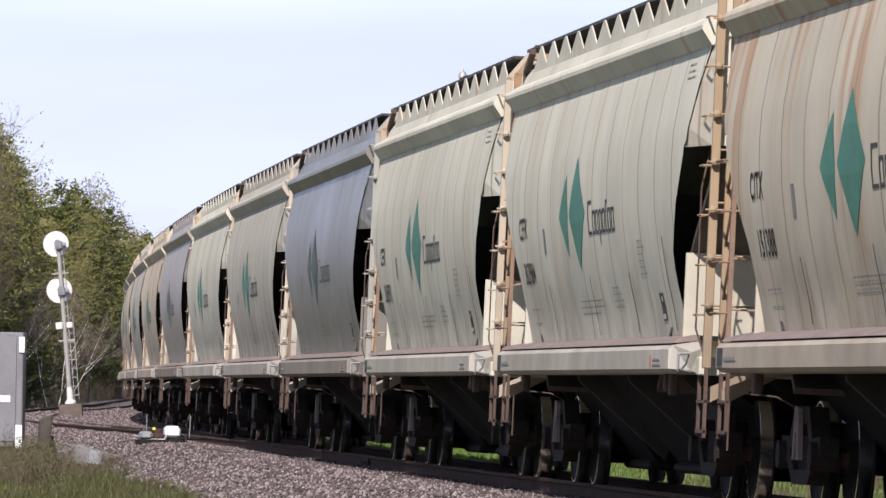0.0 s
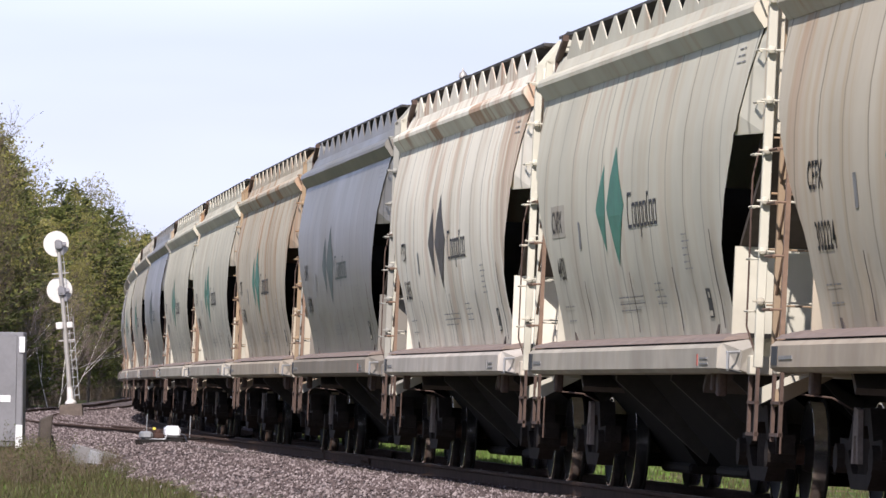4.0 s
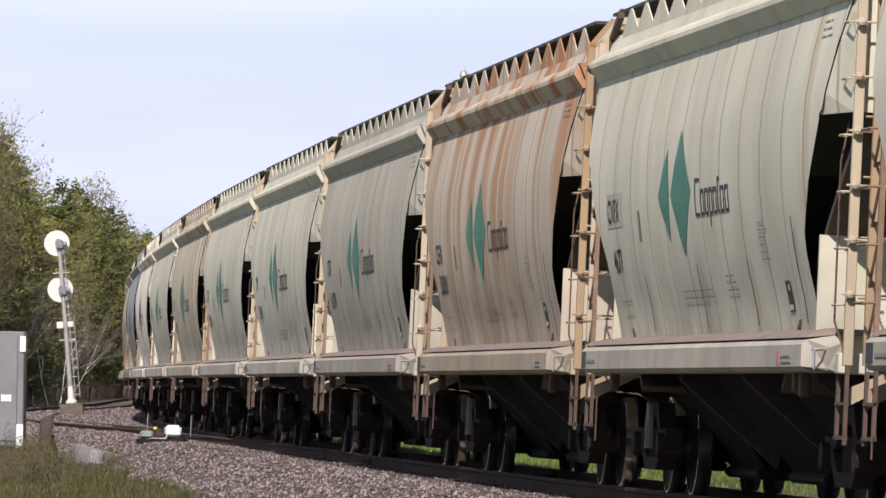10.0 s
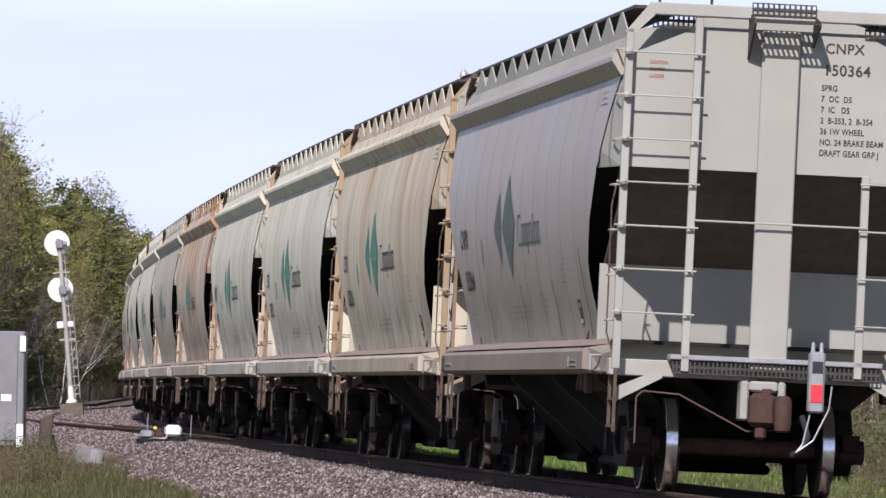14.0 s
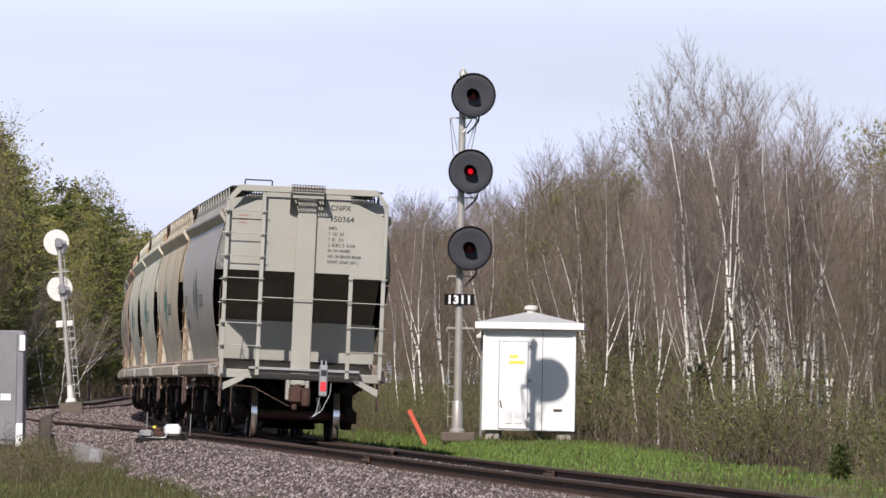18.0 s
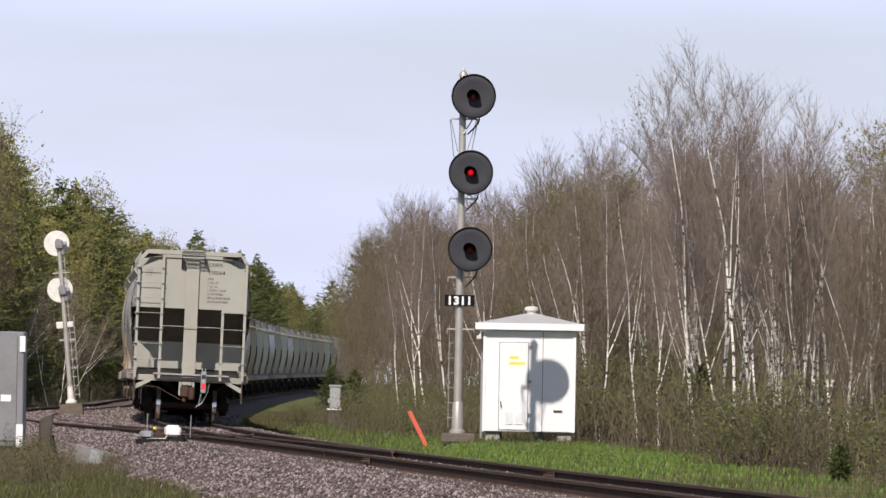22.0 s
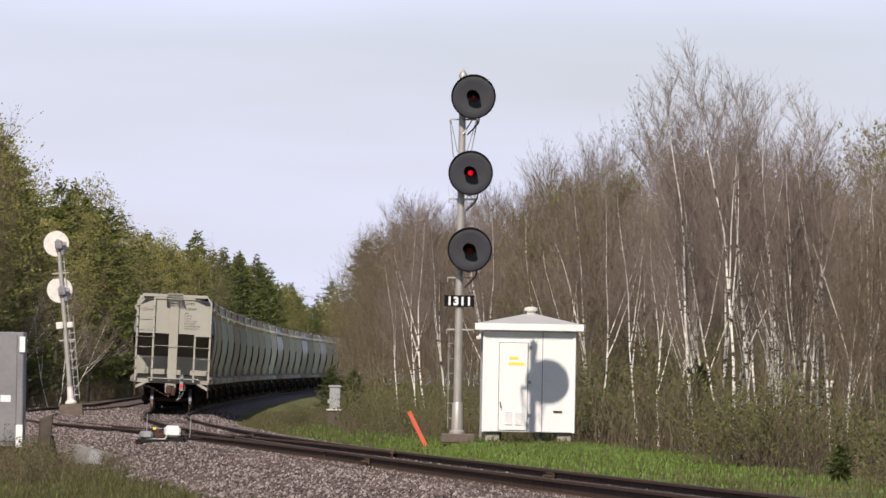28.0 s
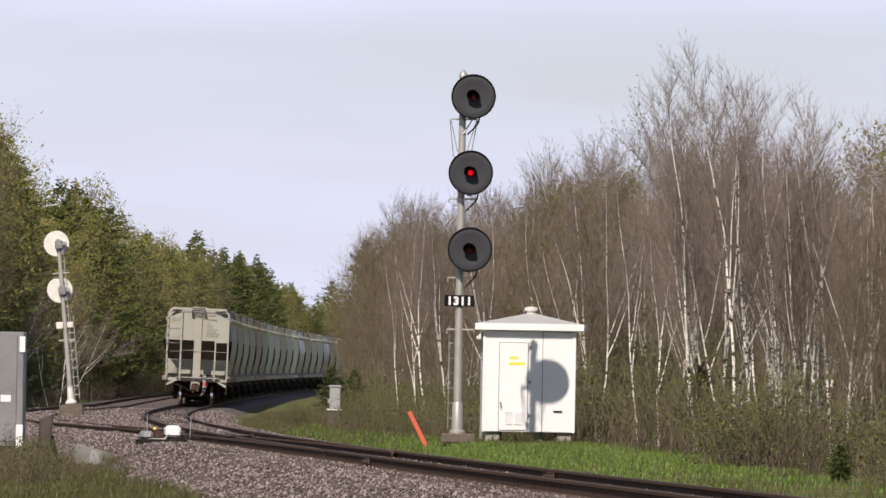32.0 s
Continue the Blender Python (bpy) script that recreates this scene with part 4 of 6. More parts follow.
# from the last car forward: paint, post paint, mark, number, label
CARS = [
    ("slate", "clean", "CNPX", "150364", "slate-grey covered hopper car, dusty, last of the train"),
    ("stained", "rust_post", "CEFX", "302736", "beige covered hopper car with brown runs"),
    ("pale", "rust_post", "CEFX", "302753", "pale grey-beige covered hopper car, faint rust runs"),
    ("pale", "cream", "CNPX", "4677", "pale grey covered hopper car, fairly clean"),
    ("rusty", "rust_post", "CEFX", "302001", "beige covered hopper car with broad orange rust runs"),
    ("grey", "cream", "CITX", "151779", "grey-beige covered hopper car, lightly streaked"),
    ("pale", "cream", "CITX", "151410", "pale grey covered hopper car, lightly dusty"),
    ("pale", "cream", "CEFX", "302106", "pale covered hopper car with cream end posts"),
    ("stained", "rust_post", "CEFX", "302224", "beige covered hopper car with brown streaks"),
    ("pale", "pale", "CNPX", "4450", "pale covered hopper car with streaked roof edge"),
    ("white", "pale", "PTEX", "21835", "white covered hopper car with orange rust runs"),
    ("dark", "clean", "CNPX", "150596", "dark grey glossy covered hopper car with pale posts"),
    ("stained", "rust_post", "CITX", "151388", "beige covered hopper car with orange streaks"),
    ("pale", "rust_post", "CEFX", "302984", "pale covered hopper car with rusty end posts"),
    ("pale", "cream", "CEFX", "302973", "pale grey covered hopper car with clear green emblem"),
    ("dark", "clean", "", "", "dark grey glossy covered hopper car"),
    ("grey", "stained", "", "", "grey-beige covered hopper car, dusty"),
    ("pale", "cream", "", "", "pale grey covered hopper car"),
    ("slate", "stained", "", "", "slate-grey covered hopper car, dusty"),
    ("stained", "stained", "", "", "beige covered hopper car with brown runs"),
]
REST = ["grey", "stained", "pale", "grey", "slate", "pale", "stained", "grey", "pale", "grey", "stained"]
NEAR = 17                      # cars that pass close by
first, plainer = build_car(True), build_car(False)
TRAIN = []
for k in range(30):
    proto = first if k < NEAR else plainer
    car = proto if k in (0, NEAR) else copy_thing(proto, pose(0, 0, 0))
    car["label"] = CARS[k][4] if k < len(CARS) else "weathered grey-beige covered hopper car"
    TRAIN.append(car)
for k, car in enumerate(TRAIN):
    body, post_paint, mark, number, text = CARS[k] if k < len(CARS) else (REST[k % 11], "stained", "", "", "")
    for ob in car.children_recursive:
        which = ob["swap"] if "swap" in ob.keys() else ""
        if which:
            ob.material_slots[0].link = "OBJECT"
            ends = ob.name.split(".")[0] in ("end_panel", "bolster_plate", "centre_post", "end_sill", "floor_plate", "striker", "tooth_plate", "corner_plate", "roof")
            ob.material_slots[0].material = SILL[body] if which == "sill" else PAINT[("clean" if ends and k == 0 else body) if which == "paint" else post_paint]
        if ob.name.split(".")[0] == "green_emblem" and body in ("slate", "dark", "white"):
            ob.material_slots[0].link = "OBJECT"
            ob.material_slots[0].material = M_EMBLEM_DARK if body == "white" else M_EMBLEM_DULL
        elif ob.name.split(".")[0] == "reflector" and k % 2 == 0:
            ob.material_slots[0].link = "OBJECT"
            ob.material_slots[0].material = M_INKGREY
        elif ob.name.split(".")[0] == "word_block" and body in ("slate", "dark"):
            ob.material_slots[0].link = "OBJECT"
            ob.material_slots[0].material = M_EMBLEM_DULL
    if mark:
        if mark == "CNPX" and k in (3, 9):
            part("paint_patch", bars_on_side([(5.0, 6.2, 2.48, 2.80)], 0.004), PAINT["grey"], car, "grey repainted patch")
        part("reporting_mark", text_mesh(mark, 0.31, 1.0, 6.10, 2.42 if k == 4 else 2.53), M_INK, car, "black stencilled letters")
        part("car_number", text_mesh(number, 0.31, 1.0, 5.95, 2.06), M_INK, car, "black stencilled number")
last = TRAIN[0]
yy = -END_Y + 0.127
flat = lambda x, y, z: pose(x, y, z, 90, 0, 0)
writing("end_mark", "CNPX", 0.135, M_INK, last, flat(0.43, yy, 4.26), squeeze=1.0, bold=0.012)
writing("end_number", "150364", 0.145, M_INK, last, flat(0.42, yy, 4.05), squeeze=1.0, bold=0.012)
for i, line in enumerate(END_LINES):
    writing("end_stencil", line, 0.080, M_INK, last, flat(0.41, yy, 3.90 - 0.1035 * i), squeeze=0.80, bold=0.012)
for i, line in enumerate(CAUTION_LINES):
    writing("caution_stencil", line, 0.046, M_REDMARK, last, flat(-1.25, yy, 4.08 - 0.066 * i), squeeze=0.80, bold=0.012)
# the end-of-train unit hung on the last coupler
m = Mesh().box(0.335, 0.485, -END_Y - 0.44, -END_Y - 0.30, 0.82, 1.40, 0.02)
unit = part("rear_marker_unit", m, M_GALV, last, "grey end-of-train box with red panel")
part("red_panel", Mesh().box(0.355, 0.465, -END_Y - 0.448, -END_Y - 0.438, 0.92, 1.09, 0.003), M_RED, unit, "red reflective panel")
part("marker_lamp", Mesh().box(0.36, 0.46, -END_Y - 0.448, -END_Y - 0.438, 1.20, 1.31).box(0.39, 0.43, -END_Y - 0.452, -END_Y - 0.446, 1.23, 1.28), M_BLACK, unit)
part("antenna", Mesh().tube((0.37, -END_Y - 0.37, 1.40), (0.37, -END_Y - 0.37, 1.49), 0.022, 0.016, 8).tube((0.45, -END_Y - 0.37, 1.40), (0.45, -END_Y - 0.37, 1.49), 0.022, 0.016, 8), M_GALV, unit)
part("marker_chain", Mesh().rod([(0.36, -END_Y - 0.40, 0.80), (0.30, -END_Y - 0.42, 0.52), (0.24, -END_Y - 0.42, 0.44), (0.40, -END_Y - 0.42, 0.56), (0.54, -END_Y - 0.4, 0.86), (0.56, -END_Y - 0.4, 1.08)], 0.009), M_GALV, unit)


# ---------- running of the train ----------
def tail_at(t):
    """Metres along the track of the last car's rear end."""
    s = 17.15 * (t - 14.6)
    base = -0.0425 * max(0.0, t - 13.0) ** 2 + 0.0425 * 1.6 ** 2
    return s + (base if t > 13.0 else 0.0425 * 1.6 ** 2)


def motions():
    for k, car in enumerate(TRAIN):
        walk(car, [(t, track_pose(tail_at(t) + END_Y + k * CAR_L)) for t in range(0, 33)])
    # the wheels of the last cars roll
    for car in TRAIN[:3]:
        for ax in [o for o in car.children if o.name.split(".")[0] == "axle"]:
            x, y, z = ax.matrix_basis.translation
            walk(ax, [(i / FPS, Matrix.Translation((x, y, z)) @ Matrix.Rotation(-(tail_at(i / FPS) - tail_at(0)) / 0.457, 4, "X")) for i in range(32 * FPS + 1)])
# ---------- signals, hut and lineside things ----------
M_LENS = Nodes("red_signal_lens")
M_LENS.b.inputs["Emission Color"].default_value = (1.0, 0.005, 0.02, 1)
M_LENS.b.inputs["Emission Strength"].default_value = 0.75
M_LENS = M_LENS.done((0.4, 0.01, 0.01), 0.2)
M_LENSOFF = plain("dark_red_lens", (0.14, 0.010, 0.014), 0.25, 0.0, 0.1)


def searchlight(mast, at, lit):
    """Black round target with its hood and lens; it faces -y."""
    def p(name, g, mat, parent, label="", smooth=True):
        return part(name, g.turned(at), mat, parent, label, smooth)
    disc = p("target", Mesh().lathe([(0.05, -0.10), (0.30, -0.112), (0.425, -0.125), (0.443, -0.118), (0.443, -0.085), (0.40, -0.075), (0.05, -0.06)], 40, axis="y"), M_BLACK, mast, "round black target disc")
    p("rim", Mesh().lathe([(0.418, -0.126), (0.424, -0.150), (0.446, -0.150), (0.450, -0.10), (0.432, -0.10), (0.418, -0.126)], 40, axis="y", caps=False), M_RIM, disc, "thin black rim")
    hood = Mesh()
    n = 14
    for k in range(n):
        a0, a1 = math.pi * (-0.12 + 1.24 * k / n), math.pi * (-0.12 + 1.24 * (k + 1) / n)
        q = []
        for a in (a0, a1):
            for r in (0.118, 0.124):
                q.append((r * math.cos(a), r * math.sin(a)))
        (ax, az), (bx, bz), (cx, cz), (dx, dz) = q
        deep = lambda s: -0.12 - 0.42 * (0.45 + 0.55 * max(0.0, math.sin(s)))
        hood.add([(ax, -0.1, az), (cx, -0.1, cz), (cx, deep(a1), cz), (ax, deep(a0), az), (bx, -0.1, bz), (dx, -0.1, dz), (dx, deep(a1), dz), (bx, deep(a0), bz)],
                 [(0, 1, 2, 3), (4, 7, 6, 5), (3, 2, 6, 7), (0, 3, 7, 4), (1, 5, 6, 2)])
    p("hood", hood, M_RIM, disc, "black sun hood")
    p("lens", Mesh().lathe([(0.005, -0.165), (0.05, -0.158), (0.085, -0.14), (0.10, -0.12)], 24, axis="y"), M_LENSOFF, disc, "dark red signal lens")
    if lit:
        p("lamp", Mesh().lathe([(0.004, -0.176), (0.03, -0.172), (0.05, -0.164), (0.058, -0.150)], 20, axis="y"), M_LENS, disc, "glowing red light")
    p("housing", Mesh().lathe([(0.08, -0.07), (0.15, -0.05), (0.15, 0.16), (0.10, 0.22)], 18, axis="y"), M_ALU, mast, "silver lamp housing")


def main_signal():
    mast = thing("signal_mast", pose(0.35, 152.0, -0.06), "silver three-head searchlight signal mast on a concrete base, middle light red", "railway signal")
    part("base", Mesh().box(-0.32, 0.36, -0.34, 0.34, 0.0, 0.19, 0.02), M_BASE, mast, "rust-stained concrete base")
    for x in (-0.2, 0.2):
        part("anchor_bolt", Mesh().tube((x, -0.16, 0.15), (x, -0.16, 0.27), 0.02, 0.02, 6), M_RAIL, mast)
    part("foot", Mesh().lathe([(0.155, 0.19), (0.155, 0.23), (0.115, 0.27), (0.105, 0.78), (0.085, 0.82)], 18), M_ALU, mast, smooth=True)
    part("pole", Mesh().lathe([(0.082, 0.80), (0.075, 4.0), (0.068, 7.36)], 18), M_ALU, mast, smooth=True)
    part("cap", Mesh().lathe([(0.085, 7.34), (0.088, 7.40), (0.06, 7.45), (0.02, 7.49), (0.012, 7.53)], 14), M_ALU, mast, smooth=True)
    for z, x, lit in ((6.95, 0.22, False), (5.42, 0.19, True), (3.88, 0.20, False)):
        searchlight(mast, pose(x, -0.26, z, 0, 0, -4), lit)
        part("head_bracket", Mesh().box(-0.06, 0.24, -0.12, 0.0, z - 0.42, z - 0.36).box(0.10, 0.22, -0.22, -0.04, z - 0.46, z - 0.30, 0.02), M_ALU, mast)
        part("cable_loop", Mesh().rod([(0.34, -0.12, z - 0.40), (0.32, -0.1, z - 0.52), (0.22, -0.08, z - 0.64), (0.10, -0.06, z - 0.76)], 0.018), M_BLACK, mast)
    # service steps and stays
    for z in (6.5, 4.9, 3.32, 2.28):
        part("step_bracket", Mesh().box(-0.24, 0.30, -0.05, 0.03, z - 0.015, z + 0.015).rod([(-0.24, -0.01, z), (-0.24, -0.01, z - 0.09)], 0.012).rod([(0.30, -0.01, z), (0.30, -0.01, z - 0.07)], 0.012), M_ALU, mast)
    part("wire_stay", Mesh().rod([(-0.25, -0.02, 6.48), (-0.17, -0.02, 5.75), (-0.05, -0.02, 5.70)], 0.012).rod([(-0.23, -0.02, 6.48), (-0.09, -0.02, 5.85)], 0.010).rod([(0.30, -0.02, 6.48), (0.17, -0.02, 5.75)], 0.012).rod([(0.28, -0.02, 6.48), (0.10, -0.02, 5.85)], 0.010).box(-0.14, -0.02, -0.05, 0.03, 5.66, 5.76, 0.01).rod([(0.20, -0.02, 6.5), (0.02, -0.08, 6.2)], 0.014), M_GALV, mast)
    ladder = Mesh().box(-0.196, -0.186, 0.06, 0.07, 0.3, 2.35)
    for k in range(6):
        z = 0.5 + 0.3 * k
        ladder.rod([(-0.21, 0.07, z), (-0.05, 0.07, z)], 0.006)
    part("ladder", ladder, M_GALV, mast, "thin climbing ladder")
    plate = part("number_plate", Mesh().box(-0.30, 0.30, -0.115, -0.095, 2.74, 2.965, 0.004), M_RIM, mast, "black plate with white number")
    for i, figure in enumerate("1311"):
        xs = [v.co.x for v in letters(figure, 0.045).vertices]
        writing("figure", figure, 0.225, M_WHITE, plate, pose(-0.195 + 0.130 * i - 0.1125 * (min(xs) + max(xs)), -0.119, 2.774, 90, 0, 0), squeeze=1.0, bold=0.045)
    return mast


main_signal()


def left_signal():
    """Two heads seen from behind, the mast leaning."""
    mast = thing("leaning_signal", pose(-12.83, 264.0, -0.02, 0, -5.6, 0), "silver signal mast seen from behind, leaning, with two white discs", "railway signal")
    part("base", Mesh().box(-0.40, 0.40, -0.4, 0.4, -0.15, 0.34, 0.02), M_BASE, mast, "concrete base block")
    part("foot", Mesh().lathe([(0.20, 0.36), (0.20, 0.42), (0.12, 0.5), (0.10, 0.95)], 14), M_WHITEDISC, mast, smooth=True)
    part("pole", Mesh().lathe([(0.085, 0.9), (0.075, 3.5), (0.065, 6.1)], 14), M_ALU, mast, smooth=True)
    part("ladder", Mesh().box(0.14, 0.16, -0.02, 0.02, 0.5, 5.9).box(0.30, 0.32, -0.02, 0.02, 0.5, 3.4), M_GALV, mast)
    rung = Mesh()
    for k in range(17):
        rung.rod([(0.06, 0, 0.65 + 0.31 * k), (0.31 if k < 9 else 0.18, 0, 0.65 + 0.31 * k)], 0.014)
    part("ladder_rung", rung, M_GALV, mast)
    part("relay_box", Mesh().box(-0.30, -0.06, -0.16, 0.06, 2.98, 3.22, 0.02).box(0.08, 0.28, -0.14, 0.06, 3.0, 3.2, 0.02), M_WHITEDISC, mast, "small white boxes")
    part("cross_arm", Mesh().box(-0.25, 0.3, -0.03, 0.03, 2.55, 2.6).box(-0.3, 0.3, -0.03, 0.03, 4.9, 4.94), M_ALU, mast)
    for z, x in ((5.96, -0.02), (4.34, -0.03)):
        d = part("disc", Mesh().lathe([(0.44, 0.10), (0.45, 0.13), (0.443, 0.16), (0.05, 0.17)], 36, (x - 0.06, 0.06, z), "y"), M_WHITEDISC, mast, "round weathered white disc", True)
        h = Mesh().box(x - 0.10, x + 0.16, -0.2, 0.16, z - 0.20, z + 0.10, 0.03).tube((x + 0.16, -0.05, z - 0.05), (x + 0.30, -0.05, z - 0.05), 0.10, 0.08, 10)
        h.box(x - 0.05, x + 0.05, -0.22, -0.18, z - 0.12, z + 0.14).box(x + 0.08, x + 0.2, -0.1, 0.06, z - 0.42, z - 0.2, 0.02)
        part("mechanism", h, M_CABINET, mast, "grey lamp mechanism")


left_signal()


def relay_hut():
    hut = thing("signal_hut", pose(0.90, 158.4, 0.148, 0, 0, -2.0), "white sheet-metal signal hut with a low hipped roof on concrete pads", "equipment hut")
    w, d, h = 1.90, 1.9, 2.10
    part("wall", Mesh().box(0, w, 0, d, 0, h, 0.012), M_WHITE, hut, "white enamelled sheet walls")
    o = 0.19
    part("roof", Mesh().add([(-o, -o, h + 0.16), (w + o, -o, h + 0.16), (w + o, d + o, h + 0.16), (-o, d + o, h + 0.16), (w / 2 - 0.05, d / 2, h + 0.40), (w / 2 + 0.05, d / 2, h + 0.40)],
                            [(0, 1, 5, 4), (1, 2, 5), (2, 3, 4, 5), (3, 0, 4), (0, 3, 2, 1)]), M_ROOF, hut, "low grey metal roof")
    part("fascia", Mesh().box(-o, w + o, -o, -o + 0.03, h + 0.03, h + 0.17).box(-o, w + o, d + o - 0.03, d + o, h + 0.03, h + 0.17).box(-o, -o + 0.03, -o + 0.03, d + o - 0.03, h + 0.03, h + 0.17).box(w + o - 0.03, w + o, -o + 0.03, d + o - 0.03, h + 0.03, h + 0.17), M_WHITE, hut)
    part("soffit", Mesh().box(-o + 0.03, w + o - 0.03, -o + 0.03, d + o - 0.03, h + 0.04, h + 0.07), M_WHITE, hut)
    part("vent", Mesh().lathe([(0.095, h + 0.36), (0.095, h + 0.45), (0.14, h + 0.45), (0.14, h + 0.51), (0.06, h + 0.54)], 16, (w / 2, d / 2, 0)), M_WHITEDISC, hut, "round roof vent", True)
    door = part("door", Mesh().box(0.33, 0.92, -0.022, 0.0, 0.04, 1.86, 0.006), M_WHITE, hut, "white access door")
    for z in (0.3, 1.0, 1.72):
        part("hinge", Mesh().tube((0.93, -0.03, z), (0.93, -0.03, z + 0.10), 0.014, 0.014, 8).box(0.93, 1.0, -0.028, -0.014, z + 0.02, z + 0.08), M_GALV, door)
    part("handle", Mesh().rod([(0.36, -0.03, 0.62), (0.36, -0.06, 0.62), (0.38, -0.06, 0.50)], 0.013), M_RAIL, door)
    for x0, x1, z0, z1 in ((0.315, 0.33, 0.03, 1.875), (0.92, 0.935, 0.03, 1.875), (0.33, 0.92, 1.86, 1.875), (0.33, 0.92, 0.025, 0.04)):
        part("door_gap", Mesh().box(x0, x1, -0.004, 0.0, z0, z1), M_SEAM, hut)
    louvre = Mesh()
    for k in range(8):
        for x in (0.46, 0.66):
            louvre.prism([(-0.022, 0.16 + 0.036 * k), (-0.045, 0.16 + 0.036 * k), (-0.022, 0.19 + 0.036 * k)], x, x + 0.15, "x")
    part("louvre", louvre, M_WHITE, door, "pressed air slots")
    part("sticker", Mesh().box(0.52, 0.86, -0.027, -0.023, 1.40, 1.46).box(0.54, 0.72, -0.027, -0.023, 1.52, 1.58), M_YELLOW, door, "yellow warning stickers with unreadable print")
    for x in (1.23,):
        part("wall_seam", Mesh().box(x - 0.007, x + 0.007, -0.006, 0.0, 0.0, h, 0.0), M_SEAM, hut)
    part("wall_band", Mesh().box(0.04, w - 0.04, -0.005, 0.0, h - 0.14, h - 0.132), M_SEAM, hut)
    for x in (0.01, w - 0.01):
        part("corner_post", Mesh().box(x - 0.03, x + 0.03, -0.02, 0.0, 0, h), M_WHITE, hut)
    part("pull", Mesh().box(1.47, 1.65, -0.03, 0.0, 0.43, 0.46), M_RAIL, hut)
    part("lamp", Mesh().rod([(-0.06, -0.05, h - 0.02), (-0.10, -0.1, h - 0.12)], 0.02).box(-0.16, -0.06, -0.16, -0.08, h - 0.18, h - 0.10, 0.015), M_WHITEDISC, hut)
    part("conduit", Mesh().tube((-0.05, 0.4, -0.2), (-0.05, 0.4, h), 0.03, 0.03, 8).tube((1.18, 0.3, -0.24), (1.18, 0.3, 0.0), 0.06, 0.06, 10), M_GALV, hut)
    for x in (0.05, w - 0.35):
        for y in (0.1, d - 0.4):
            part("footing", Mesh().box(x, x + 0.30, y, y + 0.3, -0.30, -0.002, 0.015), M_CONC, hut, "concrete footing")


relay_hut()


def lineside():
    box = thing("junction_box", pose(-2.92, 210.0, 0.0), "small white metal junction box on a weathered post", "junction box")
    part("post", Mesh().box(-0.20, 0.20, -0.14, 0.14, -0.15, 0.42, 0.02), M_WOODPOST, box)
    part("cabinet", Mesh().box(-0.15, 0.15, -0.14, 0.14, 0.42, 1.04, 0.015), M_GALV, box)
    part("lid", Mesh().box(-0.18, 0.18, -0.17, 0.17, 1.04, 1.10, 0.012), M_GALV, box)
    part("tray", Mesh().box(-0.22, 0.22, -0.18, 0.18, 0.40, 0.44), M_WHITEDISC, box)
    part("hasp", Mesh().box(-0.20, -0.15, -0.08, -0.02, 0.6, 0.72), M_GALV, box)
    stake = thing("marker_stake", pose(-0.285, 156.0, -0.145, 0, -27, 0), "orange-red flat marker stake leaning in the grass", "marker stake")
    part("blade", Mesh().box(-0.045, 0.045, -0.012, 0.012, -0.1, 0.775, 0.01), M_ORANGE, stake)
    # switch machine beside the points
    sm = thing("switch_machine", pose(-5.42, 147.0, -0.17, 0, 0, 6), "low grey switch machine with a white motor cover on long ties", "switch machine")
    part("bed", Mesh().box(-0.42, 0.42, -0.5, 0.4, -0.02, 0.12, 0.02), M_STEEL_DARK, sm)
    part("gear_case", Mesh().box(-0.40, -0.16, -0.35, 0.25, 0.12, 0.27, 0.04).box(-0.36, -0.2, -0.38, -0.34, 0.15, 0.24, 0.01), M_GALV, sm, "grey gear case")
    part("clutch_case", Mesh().box(-0.14, 0.06, -0.30, 0.2, 0.12, 0.24, 0.03).lathe([(0.06, 0.24), (0.06, 0.29), (0.03, 0.31)], 10, (-0.05, -0.12, 0)), M_COUPLER, sm)
    part("motor_cover", Mesh().box(0.08, 0.38, -0.30, 0.25, 0.17, 0.36, 0.035).box(0.12, 0.34, -0.26, 0.2, 0.355, 0.385, 0.01), M_WHITE, sm, "white motor cover")
    part("hand_lever", Mesh().rod([(-0.34, -0.40, 0.10), (0.06, -0.42, 0.12), (0.12, -0.42, 0.22)], 0.022).box(-0.20, -0.08, -0.45, -0.36, 0.02, 0.14, 0.01), M_GALV, sm)
    part("gearbox_cap", Mesh().lathe([(0.035, 0.30), (0.035, 0.34), (0.02, 0.35)], 8, (-0.12, -0.1, 0)), M_YELLOW, sm, "yellow cap")
    part("base_rail", Mesh().box(-0.5, 0.5, -0.56, -0.50, -0.02, 0.06, 0.01).box(-0.5, 0.5, -0.36, -0.32, 0.02, 0.11, 0.01), M_TRUCK, sm)
    part("motor_base", Mesh().box(0.04, 0.42, -0.34, 0.28, 0.08, 0.17, 0.02), M_STEEL_DARK, sm)
    part("cable", Mesh().rod([(0.36, -0.32, 0.24), (0.46, -0.36, 0.20), (0.50, -0.38, 0.08), (0.48, -0.40, -0.02)], 0.018), M_BLACK, sm)
    part("throw_rod", Mesh().tube((0.3, 0.1, 0.12), (1.8, 0.25, 0.2), 0.025, 0.025, 6), M_TRUCK, sm)
    for x, y, h in ((-5.85, 151.0, 0.62), (-5.0, 151.5, 0.6)):
        st = thing("thin_stake", pose(x, y, -0.20), "thin weathered metal stake in the ballast", "stake")
        part("rod", Mesh().tube((0, 0, 0), (0.02, 0, h), 0.012, 0.01, 6), M_GALV, st)
